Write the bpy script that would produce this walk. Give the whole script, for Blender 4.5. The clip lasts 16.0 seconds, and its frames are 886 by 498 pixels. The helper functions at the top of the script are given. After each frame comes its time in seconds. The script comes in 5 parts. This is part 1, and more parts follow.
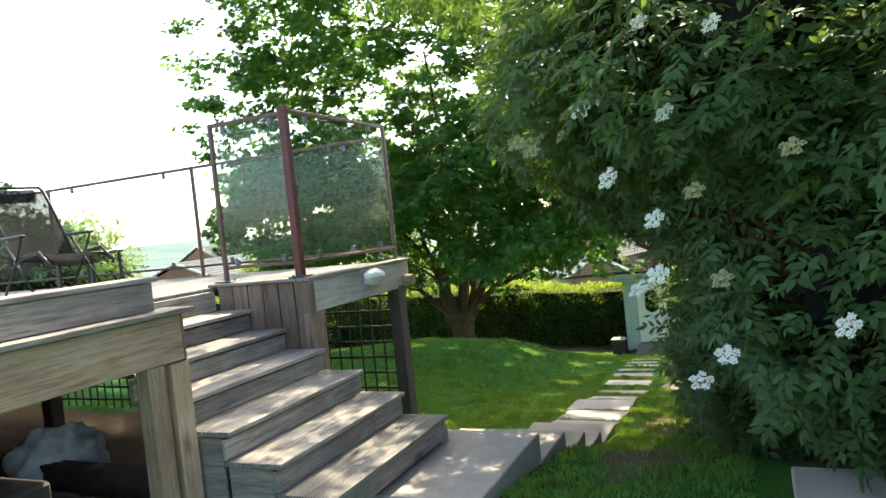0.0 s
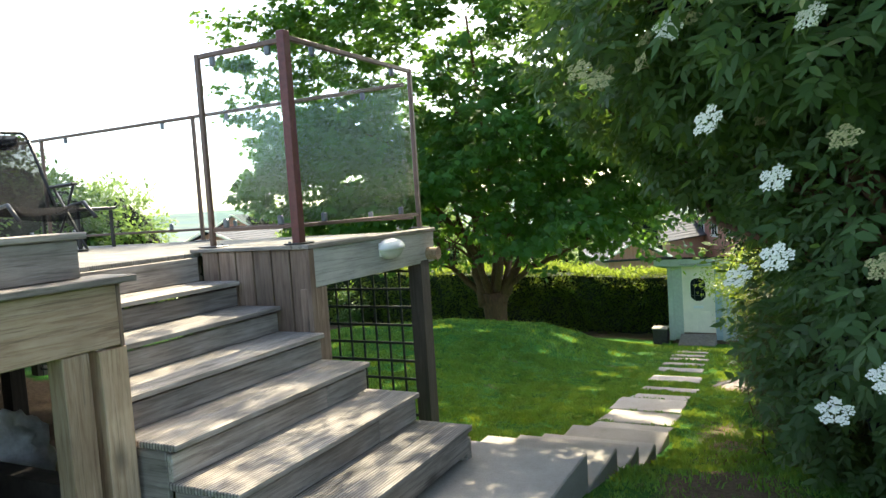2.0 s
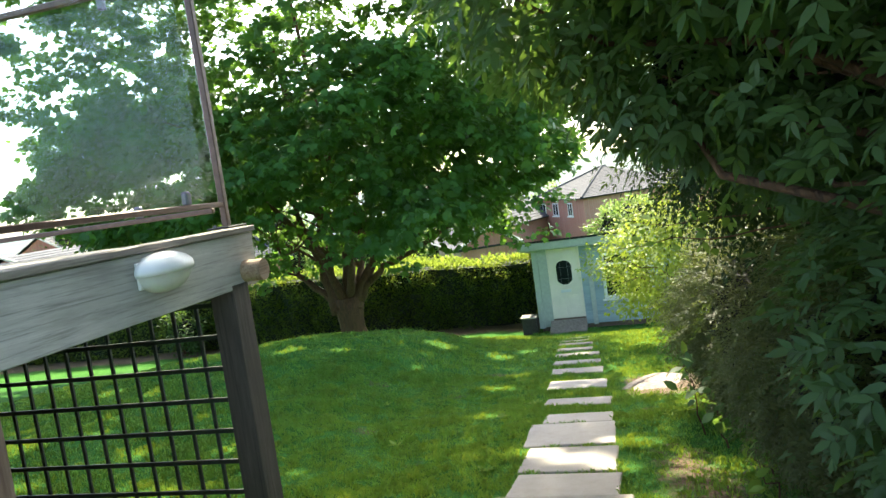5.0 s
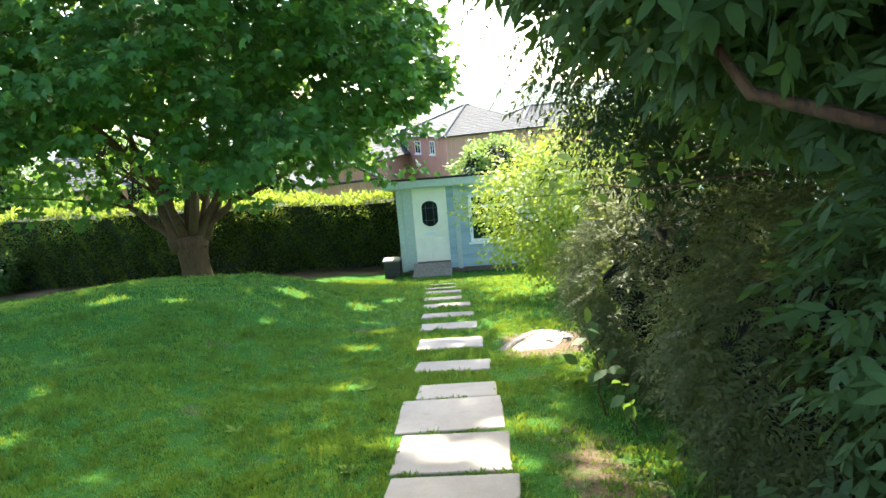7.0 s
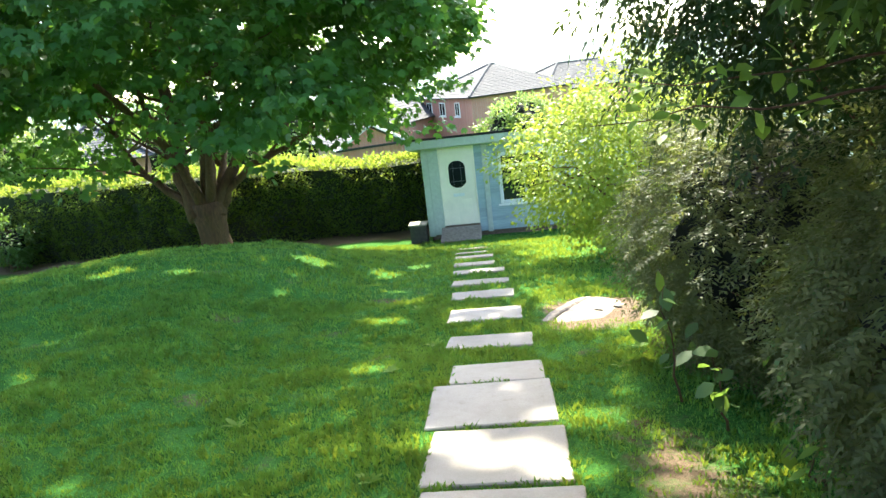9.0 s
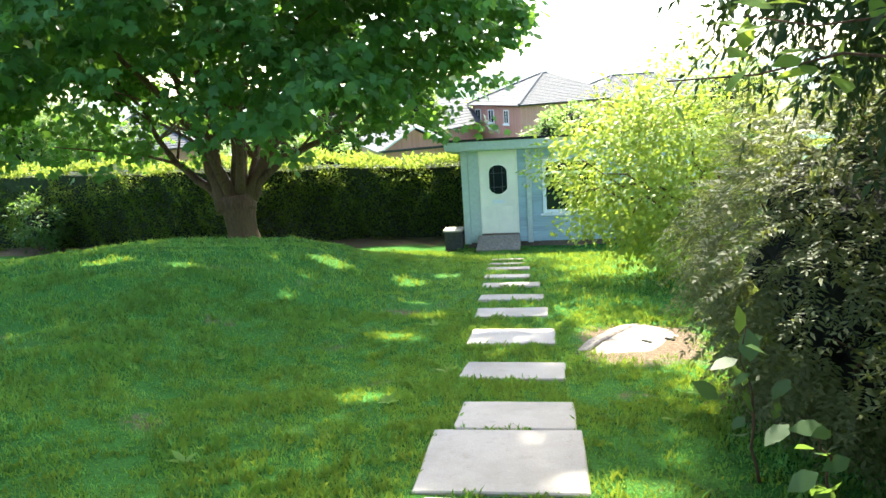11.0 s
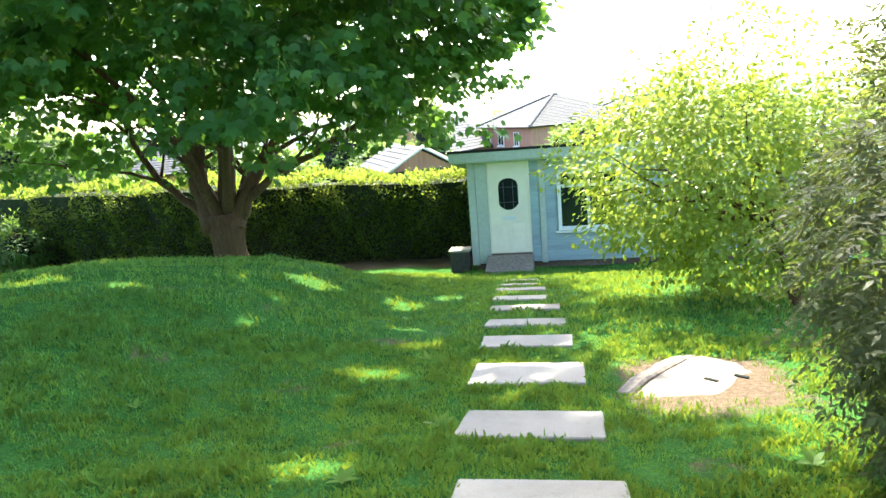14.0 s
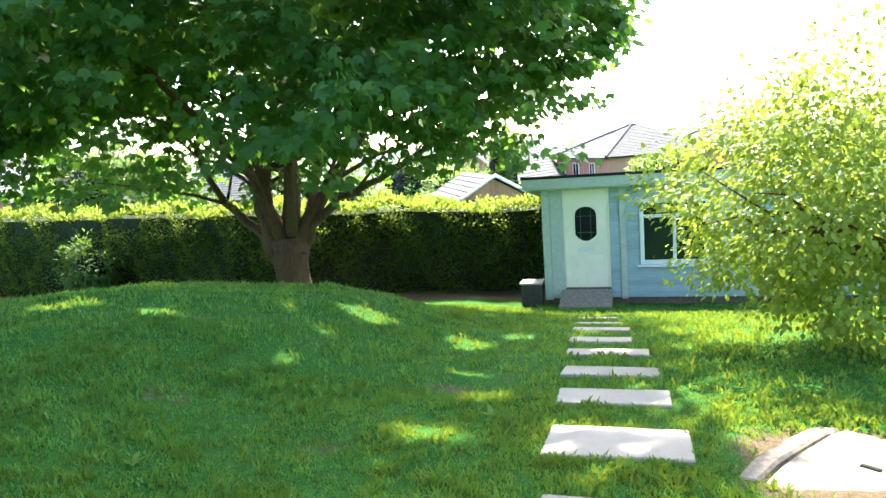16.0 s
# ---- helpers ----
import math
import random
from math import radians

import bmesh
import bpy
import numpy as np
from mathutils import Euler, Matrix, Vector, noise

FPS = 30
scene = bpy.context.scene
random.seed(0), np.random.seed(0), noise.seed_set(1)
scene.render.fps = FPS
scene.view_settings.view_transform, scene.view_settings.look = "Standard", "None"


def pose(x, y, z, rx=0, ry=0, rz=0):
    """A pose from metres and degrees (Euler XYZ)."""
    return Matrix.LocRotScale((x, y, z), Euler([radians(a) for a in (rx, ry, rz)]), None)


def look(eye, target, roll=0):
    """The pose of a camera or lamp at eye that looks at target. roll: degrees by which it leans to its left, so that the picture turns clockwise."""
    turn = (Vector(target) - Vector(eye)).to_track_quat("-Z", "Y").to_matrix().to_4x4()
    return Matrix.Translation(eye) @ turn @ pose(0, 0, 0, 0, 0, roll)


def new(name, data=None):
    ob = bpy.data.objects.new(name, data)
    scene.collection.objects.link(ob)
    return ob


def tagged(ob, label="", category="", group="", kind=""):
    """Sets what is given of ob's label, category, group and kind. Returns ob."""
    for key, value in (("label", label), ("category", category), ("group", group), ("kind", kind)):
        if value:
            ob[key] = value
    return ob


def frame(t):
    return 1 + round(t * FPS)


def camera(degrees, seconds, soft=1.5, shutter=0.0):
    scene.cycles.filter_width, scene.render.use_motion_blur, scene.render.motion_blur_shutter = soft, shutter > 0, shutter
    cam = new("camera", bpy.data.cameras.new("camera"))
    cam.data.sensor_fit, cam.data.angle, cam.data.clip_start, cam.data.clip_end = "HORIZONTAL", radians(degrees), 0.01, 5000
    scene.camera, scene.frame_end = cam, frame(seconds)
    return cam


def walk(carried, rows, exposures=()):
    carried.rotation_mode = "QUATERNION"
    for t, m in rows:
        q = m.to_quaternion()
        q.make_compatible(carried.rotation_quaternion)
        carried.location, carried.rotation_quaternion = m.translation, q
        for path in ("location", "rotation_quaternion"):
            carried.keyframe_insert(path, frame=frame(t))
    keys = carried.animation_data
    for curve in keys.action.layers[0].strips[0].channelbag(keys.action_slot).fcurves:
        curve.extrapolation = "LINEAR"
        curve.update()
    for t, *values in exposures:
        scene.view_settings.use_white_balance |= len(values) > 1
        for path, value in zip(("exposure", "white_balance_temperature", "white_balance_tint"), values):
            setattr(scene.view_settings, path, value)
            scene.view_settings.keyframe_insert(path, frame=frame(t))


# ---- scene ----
cam = camera(64.3, 16.0)
PATH = [
    (0, (1.417, -0.936, 1.578), (0.608, 0.892, 1.497), -5.9),
    (0.5, (1.362, -0.761, 1.549), (0.464, 1.025, 1.493), -6.6),
    (1, (1.299, -0.508, 1.525), (0.312, 1.229, 1.435), -6.1),
    (1.5, (1.198, -0.235, 1.505), (0.355, 1.578, 1.455), -3.9),
    (2, (0.999, 0.05, 1.463), (0.098, 1.83, 1.328), -3.8),
    (2.5, (0.83, 0.404, 1.438), (-0.14, 2.153, 1.383), -2.4),
    (3, (0.669, 0.711, 1.412), (-0.314, 2.45, 1.322), -3.0),
    (3.5, (0.452, 1.055, 1.406), (-0.385, 2.87, 1.366), -4.9),
    (3.7, (0.419, 1.198, 1.397), (-0.385, 3.028, 1.337), -5.3),
    (5.8, (-0.173, 2.796, 1.308), (-0.558, 4.748, 1.098), -8.9),
    (6, (-0.174, 2.935, 1.319), (-0.624, 4.874, 1.126), -7.3),
    (6.5, (-0.253, 3.272, 1.242), (-0.537, 5.23, 0.945), -6.9),
    (7, (-0.327, 3.497, 1.233), (-0.445, 5.451, 0.824), -4.8),
    (7.5, (-0.289, 3.711, 1.23), (-0.585, 5.631, 0.755), -3.5),
    (8, (-0.294, 3.925, 1.132), (-0.562, 5.83, 0.588), -3.6),
    (8.5, (-0.427, 4.214, 0.991), (-0.606, 6.148, 0.515), -9.0),
    (9, (-0.444, 4.439, 0.977), (-0.646, 6.365, 0.48), -6.6),
    (9.2, (-0.417, 4.528, 0.967), (-0.68, 6.451, 0.488), -6.2),
    (11.3, (-0.393, 5.595, 0.638), (-0.705, 7.517, 0.18), -3.6),
    (11.5, (-0.434, 5.705, 0.586), (-0.647, 7.651, 0.177), -4.0),
    (12, (-0.486, 6.026, 0.485), (-0.642, 7.982, 0.098), -6.0),
    (12.5, (-0.444, 6.247, 0.434), (-0.788, 8.174, 0.021), -4.0),
    (13, (-0.521, 6.48, 0.302), (-0.597, 8.458, 0.018), -6.0),
    (13.5, (-0.554, 6.671, 0.243), (-0.713, 8.625, -0.155), -6.7),
    (14, (-0.509, 6.878, 0.23), (-0.857, 8.809, -0.157), -4.5),
    (14.5, (-0.535, 7.053, 0.162), (-0.911, 8.98, -0.219), -4.7),
    (15, (-0.668, 7.329, 0.054), (-0.961, 9.284, -0.25), -9.0),
    (15.5, (-0.686, 7.543, 0.047), (-1.081, 9.469, -0.318), -8.0),
    (16, (-0.663, 7.754, 0.063), (-1.204, 9.658, -0.224), -4.0),
]
walk(cam, [(t, look(eye, target, roll)) for t, eye, target, roll in PATH], [(0, 2.3, 7500, 5), (3.7, 2.32, 7500, 4), (6.5, 2.95, 7000, 4), (16, 3.1, 6800, 4)])

# ---- world, sun ----
SUN = Vector((-0.06, 0.88, 1.0)).normalized()
world = bpy.data.worlds.new("world")
scene.world = world
world.use_nodes = True
wn = world.node_tree
sky = wn.nodes.new("ShaderNodeTexSky")
sky.sky_type, sky.sun_disc = "NISHITA", False
sky.sun_elevation = math.asin(SUN.z)
sky.sun_rotation = math.atan2(SUN.x, SUN.y)
sky.air_density, sky.dust_density, sky.ozone_density = 0.7, 2.0, 1.0
bg = wn.nodes["Background"]
bg.inputs["Strength"].default_value = 0.15
wn.links.new(sky.outputs[0], bg.inputs[0])
sun = new("sun", bpy.data.lights.new("sun", "SUN"))
sun.data.energy, sun.data.angle, sun.data.color = 3.2, radians(0.6), (1.0, 0.94, 0.82)
sun.matrix_world = look(SUN * 60, (0, 0, 0))

# ---- materials ----


class Mat:
    """A node material on a Principled shader with short helpers."""

    def __init__(self, name, rough=0.7, metal=0.0, spec=0.5):
        self.m = bpy.data.materials.new(name)
        self.m.use_nodes = True
        self.t = self.m.node_tree
        self.b = self.t.nodes["Principled BSDF"]
        self.b.inputs["Roughness"].default_value = rough
        self.b.inputs["Metallic"].default_value = metal
        self.b.inputs["Specular IOR Level"].default_value = spec
        self.out = self.t.nodes["Material Output"]

    def node(self, kind, **kw):
        n = self.t.nodes.new("ShaderNode" + kind)
        for k, v in kw.items():
            n.inputs[k.replace("_", " ")].default_value = v
        return n

    def link(self, a, b):
        self.t.links.new(a, b)

    def coords(self, scale=(1, 1, 1), shift=True):
        c = self.node("TexCoord")
        m = self.node("Mapping")
        m.inputs["Scale"].default_value = scale
        self.link(c.outputs["Object"], m.inputs["Vector"])
        if shift:
            i = self.node("ObjectInfo")
            k = self.node("Math")
            k.operation = "MULTIPLY"
            k.inputs[1].default_value = 37.0
            self.link(i.outputs["Random"], k.inputs[0])
            x = self.node("CombineXYZ")
            for a in range(3):
                self.link(k.outputs[0], x.inputs[a])
            self.link(x.outputs[0], m.inputs["Location"])
        return m.outputs[0]

    def noise(self, vec, scale, detail=5.0, rough=0.6, dist=0.0):
        n = self.node("TexNoise", Scale=scale, Detail=detail, Roughness=rough, Distortion=dist)
        if vec is not None:
            self.link(vec, n.inputs["Vector"])
        return n.outputs["Fac"]

    def ramp(self, fac, stops):
        r = self.node("ValToRGB")
        e = r.color_ramp.elements
        e[0].position, e[0].color = stops[0][0], (*stops[0][1], 1)
        e[1].position, e[1].color = stops[-1][0], (*stops[-1][1], 1)
        for p, c in stops[1:-1]:
            e.new(p).color = (*c, 1)
        self.link(fac, r.inputs[0])
        return r.outputs[0]

    def mix(self, fac, a, b, how="MIX"):
        n = self.node("Mix")
        n.data_type, n.blend_type = "RGBA", how
        for v, i in ((fac, 0), (a, 6), (b, 7)):
            if isinstance(v, (int, float)):
                n.inputs[i].default_value = v
            elif isinstance(v, tuple):
                n.inputs[i].default_value = (*v, 1)
            else:
                self.link(v, n.inputs[i])
        return n.outputs[2]

    def color(self, c):
        if isinstance(c, tuple):
            self.b.inputs["Base Color"].default_value = (*c, 1)
        else:
            self.link(c, self.b.inputs["Base Color"])
        return self

    def bump(self, fac, strength=0.3, dist=0.01):
        n = self.node("Bump", Strength=strength, Distance=dist)
        self.link(fac, n.inputs["Height"])
        self.link(n.outputs[0], self.b.inputs["Normal"])
        return self

    def objrand(self, c, lo=0.8, hi=1.15):
        i = self.node("ObjectInfo")
        r = self.ramp(i.outputs["Random"], [(0, (lo, lo, lo)), (1, (hi, hi, hi))])
        return self.mix(1.0, c, r, "MULTIPLY")


def wood(name, axis, a, b, c, groove=None):
    m = Mat(name, 0.75)
    s = [9, 9, 9]
    s[axis] = 0.7
    v = m.coords(tuple(s))
    grain = m.noise(v, 4.0, 8, 0.65, 0.6)
    col = m.ramp(grain, [(0.28, a), (0.5, b), (0.74, c)])
    blot = m.noise(m.coords(), 2.2, 4)
    col = m.mix(m.ramp(blot, [(0.4, (0, 0, 0)), (0.75, (0.55, 0.55, 0.55))]), col, tuple(k * 0.55 for k in a))
    knots = m.node("TexVoronoi", Scale=2.6)
    kv = [1.0, 1.0, 1.0]
    kv[axis] = 0.45
    m.link(m.coords(tuple(kv)), knots.inputs["Vector"])
    col = m.mix(m.ramp(knots.outputs["Distance"], [(0.04, (0.9, 0.9, 0.9)), (0.12, (0, 0, 0))]), col, (0.04, 0.032, 0.024))
    streak = [26.0, 26.0, 26.0]
    streak[axis] = 0.9
    fine = m.noise(m.coords(tuple(streak)), 3.0, 5, 0.7, 0.3)
    col = m.mix(m.ramp(fine, [(0.52, (0, 0, 0)), (0.68, (0.7, 0.7, 0.7))]), col, tuple(k * 0.4 for k in a))
    m.color(m.objrand(col, 0.6, 1.2))
    h = grain
    if groove is not None:
        w = m.node("TexWave", Scale=groove[1], Distortion=0.05)
        w.bands_direction = groove[0]
        m.link(m.coords(shift=False), w.inputs["Vector"])
        k = m.node("Math")
        k.operation = "ADD"
        m.link(w.outputs["Fac"], k.inputs[0])
        m.link(grain, k.inputs[1])
        h = k.outputs[0]
        col2 = m.mix(m.ramp(w.outputs["Fac"], [(0.0, (0.85, 0.85, 0.85)), (0.45, (0, 0, 0))]), m.b.inputs["Base Color"].links[0].from_socket, (0.05, 0.045, 0.04))
        m.color(col2)
    return m.bump(h, 0.5, 0.006).m


GREY = ((0.145, 0.118, 0.10), (0.30, 0.26, 0.225), (0.44, 0.395, 0.35))
TAN = ((0.28, 0.155, 0.09), (0.49, 0.335, 0.215), (0.60, 0.445, 0.325))
wood_y = wood("weathered_wood_y", 1, *GREY)
wood_x = wood("weathered_wood_x", 0, *GREY)
wood_z = wood("weathered_wood_z", 2, (0.135, 0.078, 0.052), (0.26, 0.17, 0.12), (0.37, 0.265, 0.195))
tread_wood = wood("grooved_tread_wood", 1, (0.17, 0.138, 0.112), (0.36, 0.318, 0.275), (0.52, 0.475, 0.42), ("X", 18.0))
tan_y = wood("tan_wood_y", 1, *TAN)
tan_z = wood("tan_wood_z", 2, *TAN)
deck_wood = wood("deck_board_wood", 0, (0.17, 0.155, 0.135), (0.30, 0.28, 0.25), (0.42, 0.40, 0.36), ("Y", 26.0))
dark_wood = wood("dark_post_wood", 2, (0.045, 0.035, 0.028), (0.075, 0.06, 0.048), (0.12, 0.10, 0.08))


def simple(name, col, rough=0.5, metal=0.0, var=0.25, scale=14.0, bump=0.15, dist=0.004):
    m = Mat(name, rough, metal)
    n = m.noise(m.coords(), scale, 6)
    big = m.noise(m.coords(), scale * 0.12, 3)
    lo, hi = tuple(k * (1 - var) for k in col), tuple(min(1, k * (1 + var)) for k in col)
    c = m.ramp(n, [(0.3, lo), (0.7, hi)])
    c = m.mix(m.ramp(big, [(0.35, (0, 0, 0)), (0.75, (0.35, 0.35, 0.35))]), c, tuple(k * 0.6 for k in col))
    m.color(c)
    if bump:
        m.bump(n, bump, dist)
    return m.m


maroon = simple("maroon_painted_steel", (0.10, 0.022, 0.02), 0.4, 0.2, 0.3, 30)
steel_brown = simple("brown_painted_steel", (0.095, 0.055, 0.042), 0.38, 0.3, 0.3, 30)
clip_grey = simple("grey_clip_metal", (0.12, 0.13, 0.15), 0.4, 0.6)
black_fabric = simple("black_mesh_fabric", (0.012, 0.012, 0.014), 0.85, 0, 0.4, 60)
black_fabric.node_tree.nodes["Principled BSDF"].inputs["Specular IOR Level"].default_value = 0.1
mf = black_fabric.node_tree
mt_ = mf.nodes.new("ShaderNodeBsdfTransparent")
mx_ = mf.nodes.new("ShaderNodeMixShader")
mx_.inputs[0].default_value = 0.2
mf.links.new(mf.nodes["Principled BSDF"].outputs[0], mx_.inputs[1])
mf.links.new(mt_.outputs[0], mx_.inputs[2])
mf.links.new(mx_.outputs[0], mf.nodes["Material Output"].inputs["Surface"])
black_metal = simple("black_tube_metal", (0.02, 0.02, 0.022), 0.35, 0.5)
white_plastic = simple("white_plastic", (0.8, 0.8, 0.8), 0.3, 0, 0.05, 10, 0.0)
lamp_glass_mat = simple("frosted_lamp_glass", (0.62, 0.62, 0.58), 0.25, 0, 0.08, 12, 0.0)
trellis_mat = simple("dark_green_trellis", (0.018, 0.028, 0.018), 0.6, 0, 0.4)
tarp_mat = simple("grey_sack_plastic", (0.55, 0.57, 0.6), 0.5, 0, 0.35, 9, 0.6, 0.03)
dark_box = simple("dark_timber_scrap", (0.04, 0.033, 0.028), 0.8, 0, 0.5)
white_pvc = simple("white_door_panel", (0.84, 0.75, 0.61), 0.4, 0, 0.05, 6, 0.02)
white_frame = simple("white_window_frame", (0.74, 0.74, 0.72), 0.4, 0, 0.06, 8, 0.02)
green_trim = simple("pale_green_trim", (0.42, 0.455, 0.40), 0.6, 0, 0.12, 12)
felt = simple("dark_roof_felt", (0.012, 0.012, 0.013), 1.0, 0, 0.4, 60, 0.5)
cover_mat = simple("weathered_cover_concrete", (0.25, 0.205, 0.165), 0.95, 0, 0.45, 22, 0.7, 0.014)
soil_brick = simple("earthy_brick_base", (0.15, 0.105, 0.075), 0.9, 0, 0.4, 18, 0.6, 0.02)
bark = Mat("bark", 0.9)
bv = bark.coords((7, 7, 1.6), False)
bn = bark.noise(bv, 3.0, 9, 0.7, 0.4)
bark.color(bark.mix(bark.ramp(bark.noise(bark.coords(shift=False), 1.3, 3), [(0.4, (0, 0, 0)), (0.7, (0.6, 0.6, 0.6))]), bark.ramp(bn, [(0.3, (0.028, 0.013, 0.006)), (0.55, (0.115, 0.055, 0.026)), (0.8, (0.21, 0.11, 0.055))]), (0.11, 0.062, 0.026)))
bark.bump(bn, 0.9, 0.04)
bark = bark.m

shiplap = Mat("blue_green_shiplap", 0.65)
sv = shiplap.coords((0.8, 6, 9))
sn = shiplap.noise(sv, 4, 7)
sc = shiplap.ramp(sn, [(0.25, (0.23, 0.315, 0.33)), (0.6, (0.31, 0.40, 0.415)), (0.85, (0.38, 0.465, 0.475))])
shiplap.color(shiplap.objrand(sc, 0.86, 1.1)).bump(sn, 0.25, 0.004)
shiplap = shiplap.m

concrete = Mat("pale_paving_concrete", 0.85)
cv = concrete.coords()
c1 = concrete.noise(cv, 160, 4)
c2 = concrete.noise(cv, 3.2, 6, 0.7)
c3 = concrete.noise(cv, 11, 5, 0.7)
cc = concrete.ramp(c1, [(0.3, (0.27, 0.24, 0.205)), (0.7, (0.39, 0.35, 0.305))])
cc = concrete.mix(concrete.ramp(c2, [(0.42, (0, 0, 0)), (0.72, (0.55, 0.55, 0.55))]), cc, (0.21, 0.185, 0.15))
cc = concrete.mix(concrete.ramp(c3, [(0.58, (0, 0, 0)), (0.74, (0.5, 0.5, 0.5))]), cc, (0.17, 0.15, 0.11))
c4 = concrete.noise(cv, 45, 5, 0.75)
cc = concrete.mix(concrete.ramp(c4, [(0.66, (0, 0, 0)), (0.74, (0.6, 0.6, 0.6))]), cc, (0.09, 0.075, 0.05))
concrete.color(concrete.objrand(cc, 0.85, 1.08)).bump(c1, 0.35, 0.003)
concrete = concrete.m

glass = Mat("railing_glass", 0.02)
gt = glass.node("BsdfTransparent", Color=(0.93, 0.97, 0.96, 1))
gk = glass.node("BsdfGlossy", Roughness=0.02, Color=(1, 1, 1, 1))
lw = glass.node("LayerWeight", Blend=0.5)
gg = glass.node("MixShader")
glass.link(glass.ramp(lw.outputs["Facing"], [(0.0, (0.012, 0.012, 0.012)), (0.5, (0.022, 0.022, 0.022)), (0.7, (0.08, 0.10, 0.10)), (0.85, (0.30, 0.30, 0.30)), (1.0, (0.9, 0.9, 0.9))]), gg.inputs[0])
glass.link(gt.outputs[0], gg.inputs[1])
glass.link(gk.outputs[0], gg.inputs[2])
gd = glass.node("BsdfDiffuse", Color=(0.55, 0.62, 0.62, 1))
gx = glass.node("MixShader")
gs = glass.ramp(glass.noise(glass.coords((1, 1, 0.4)), 2.0, 5), [(0.35, (0.0, 0.0, 0.0)), (0.8, (0.004, 0.004, 0.004))])
glass.link(gs, gx.inputs[0])
glass.link(gg.outputs[0], gx.inputs[1])
glass.link(gd.outputs[0], gx.inputs[2])
glass.link(gx.outputs[0], glass.out.inputs["Surface"])
glass = glass.m

dark_glass = simple("dark_window_glass", (0.012, 0.014, 0.016), 0.06, 0, 0.2, 3, 0.0)
dark_glass.node_tree.nodes["Principled BSDF"].inputs["Specular IOR Level"].default_value = 0.25


def leaf_mat(name, dark, light, trans, tfac=0.4, rough=0.45, patch=0.25):
    m = Mat(name, rough, 0, 0.15)
    g = m.node("NewGeometry")
    c = m.ramp(g.outputs["Random Per Island"], [(0.0, dark), (0.6, tuple((a + b) / 2 for a, b in zip(dark, light))), (1.0, light)])
    big = m.noise(m.coords(shift=False), 0.8, 3)
    c = m.mix(m.ramp(big, [(0.35, (0, 0, 0)), (0.7, (0.4, 0.4, 0.4))]), c, light)
    c = m.mix(m.ramp(m.noise(m.coords(shift=False), 3.5, 4, 0.7), [(0.4, (0, 0, 0)), (0.7, (patch, patch, patch))]), c, tuple(k * 0.5 for k in dark))
    m.color(c)
    t = m.node("BsdfTranslucent", Color=(*trans, 1))
    x = m.node("MixShader", Fac=tfac)
    m.link(m.b.outputs[0], x.inputs[1])
    m.link(t.outputs[0], x.inputs[2])
    m.link(x.outputs[0], m.out.inputs["Surface"])
    return m.m


leaf_tree = leaf_mat("sycamore_leaf", (0.020, 0.070, 0.020), (0.058, 0.15, 0.04), (0.22, 0.42, 0.05), 0.38, 0.42)
leaf_elder = leaf_mat("elder_leaf", (0.03, 0.07, 0.028), (0.085, 0.155, 0.06), (0.20, 0.33, 0.05), 0.36)
leaf_bright = leaf_mat("bright_leaf", (0.07, 0.16, 0.03), (0.15, 0.27, 0.05), (0.38, 0.52, 0.07), 0.42)
leaf_hedge = leaf_mat("hedge_leaf", (0.022, 0.05, 0.013), (0.07, 0.125, 0.028), (0.36, 0.46, 0.06), 0.4)
leaf_shrub = leaf_mat("shrub_leaf", (0.11, 0.18, 0.025), (0.23, 0.33, 0.055), (0.40, 0.48, 0.06), 0.38)
leaf_twiggy = leaf_mat("small_glossy_leaf", (0.012, 0.03, 0.012), (0.11, 0.13, 0.052), (0.32, 0.36, 0.08), 0.3, 0.5)
leaf_dark = leaf_mat("dark_evergreen_leaf", (0.008, 0.026, 0.008), (0.026, 0.06, 0.018), (0.10, 0.16, 0.03), 0.25, 0.6)
leaf_far = leaf_mat("far_leaf", (0.07, 0.15, 0.04), (0.16, 0.26, 0.07), (0.32, 0.44, 0.10), 0.35)
grass_mat = leaf_mat("grass_blade", (0.034, 0.185, 0.046), (0.12, 0.37, 0.071), (0.38, 0.44, 0.04), 0.28, 0.55, 0.7)
flower_mat = simple("cream_flower", (0.74, 0.73, 0.60), 0.7, 0, 0.08, 40, 0.0)
# near-black fill that stands in for shade inside bushes and holes
core_mat = simple("inner_shade_fill", (0.008, 0.010, 0.006), 1.0, 0, 0.5, 9, 0.5, 0.05)

ground_mat = Mat("lawn_ground", 0.95, 0, 0.05)
ga = ground_mat.node("Attribute")
ga.attribute_name = "soil"
gv = ground_mat.coords(shift=False)
n1 = ground_mat.noise(gv, 55, 6, 0.7)
n2 = ground_mat.noise(gv, 1.6, 5, 0.6)
grass_c = ground_mat.ramp(n1, [(0.35, (0.014, 0.06, 0.012)), (0.55, (0.046, 0.15, 0.027)), (0.72, (0.10, 0.235, 0.04))])
grass_c = ground_mat.mix(ground_mat.ramp(n2, [(0.5, (0, 0, 0)), (0.72, (0.3, 0.3, 0.3))]), grass_c, (0.09, 0.15, 0.035))
soil_c = ground_mat.ramp(ground_mat.noise(gv, 30, 7, 0.7), [(0.3, (0.085, 0.06, 0.04)), (0.6, (0.17, 0.125, 0.085)), (0.8, (0.26, 0.21, 0.155))])
sm = ground_mat.node("Math")
sm.operation = "MULTIPLY_ADD"
ground_mat.link(ga.outputs["Fac"], sm.inputs[0])
sm.inputs[1].default_value = 1.5
sh = ground_mat.node("Math")
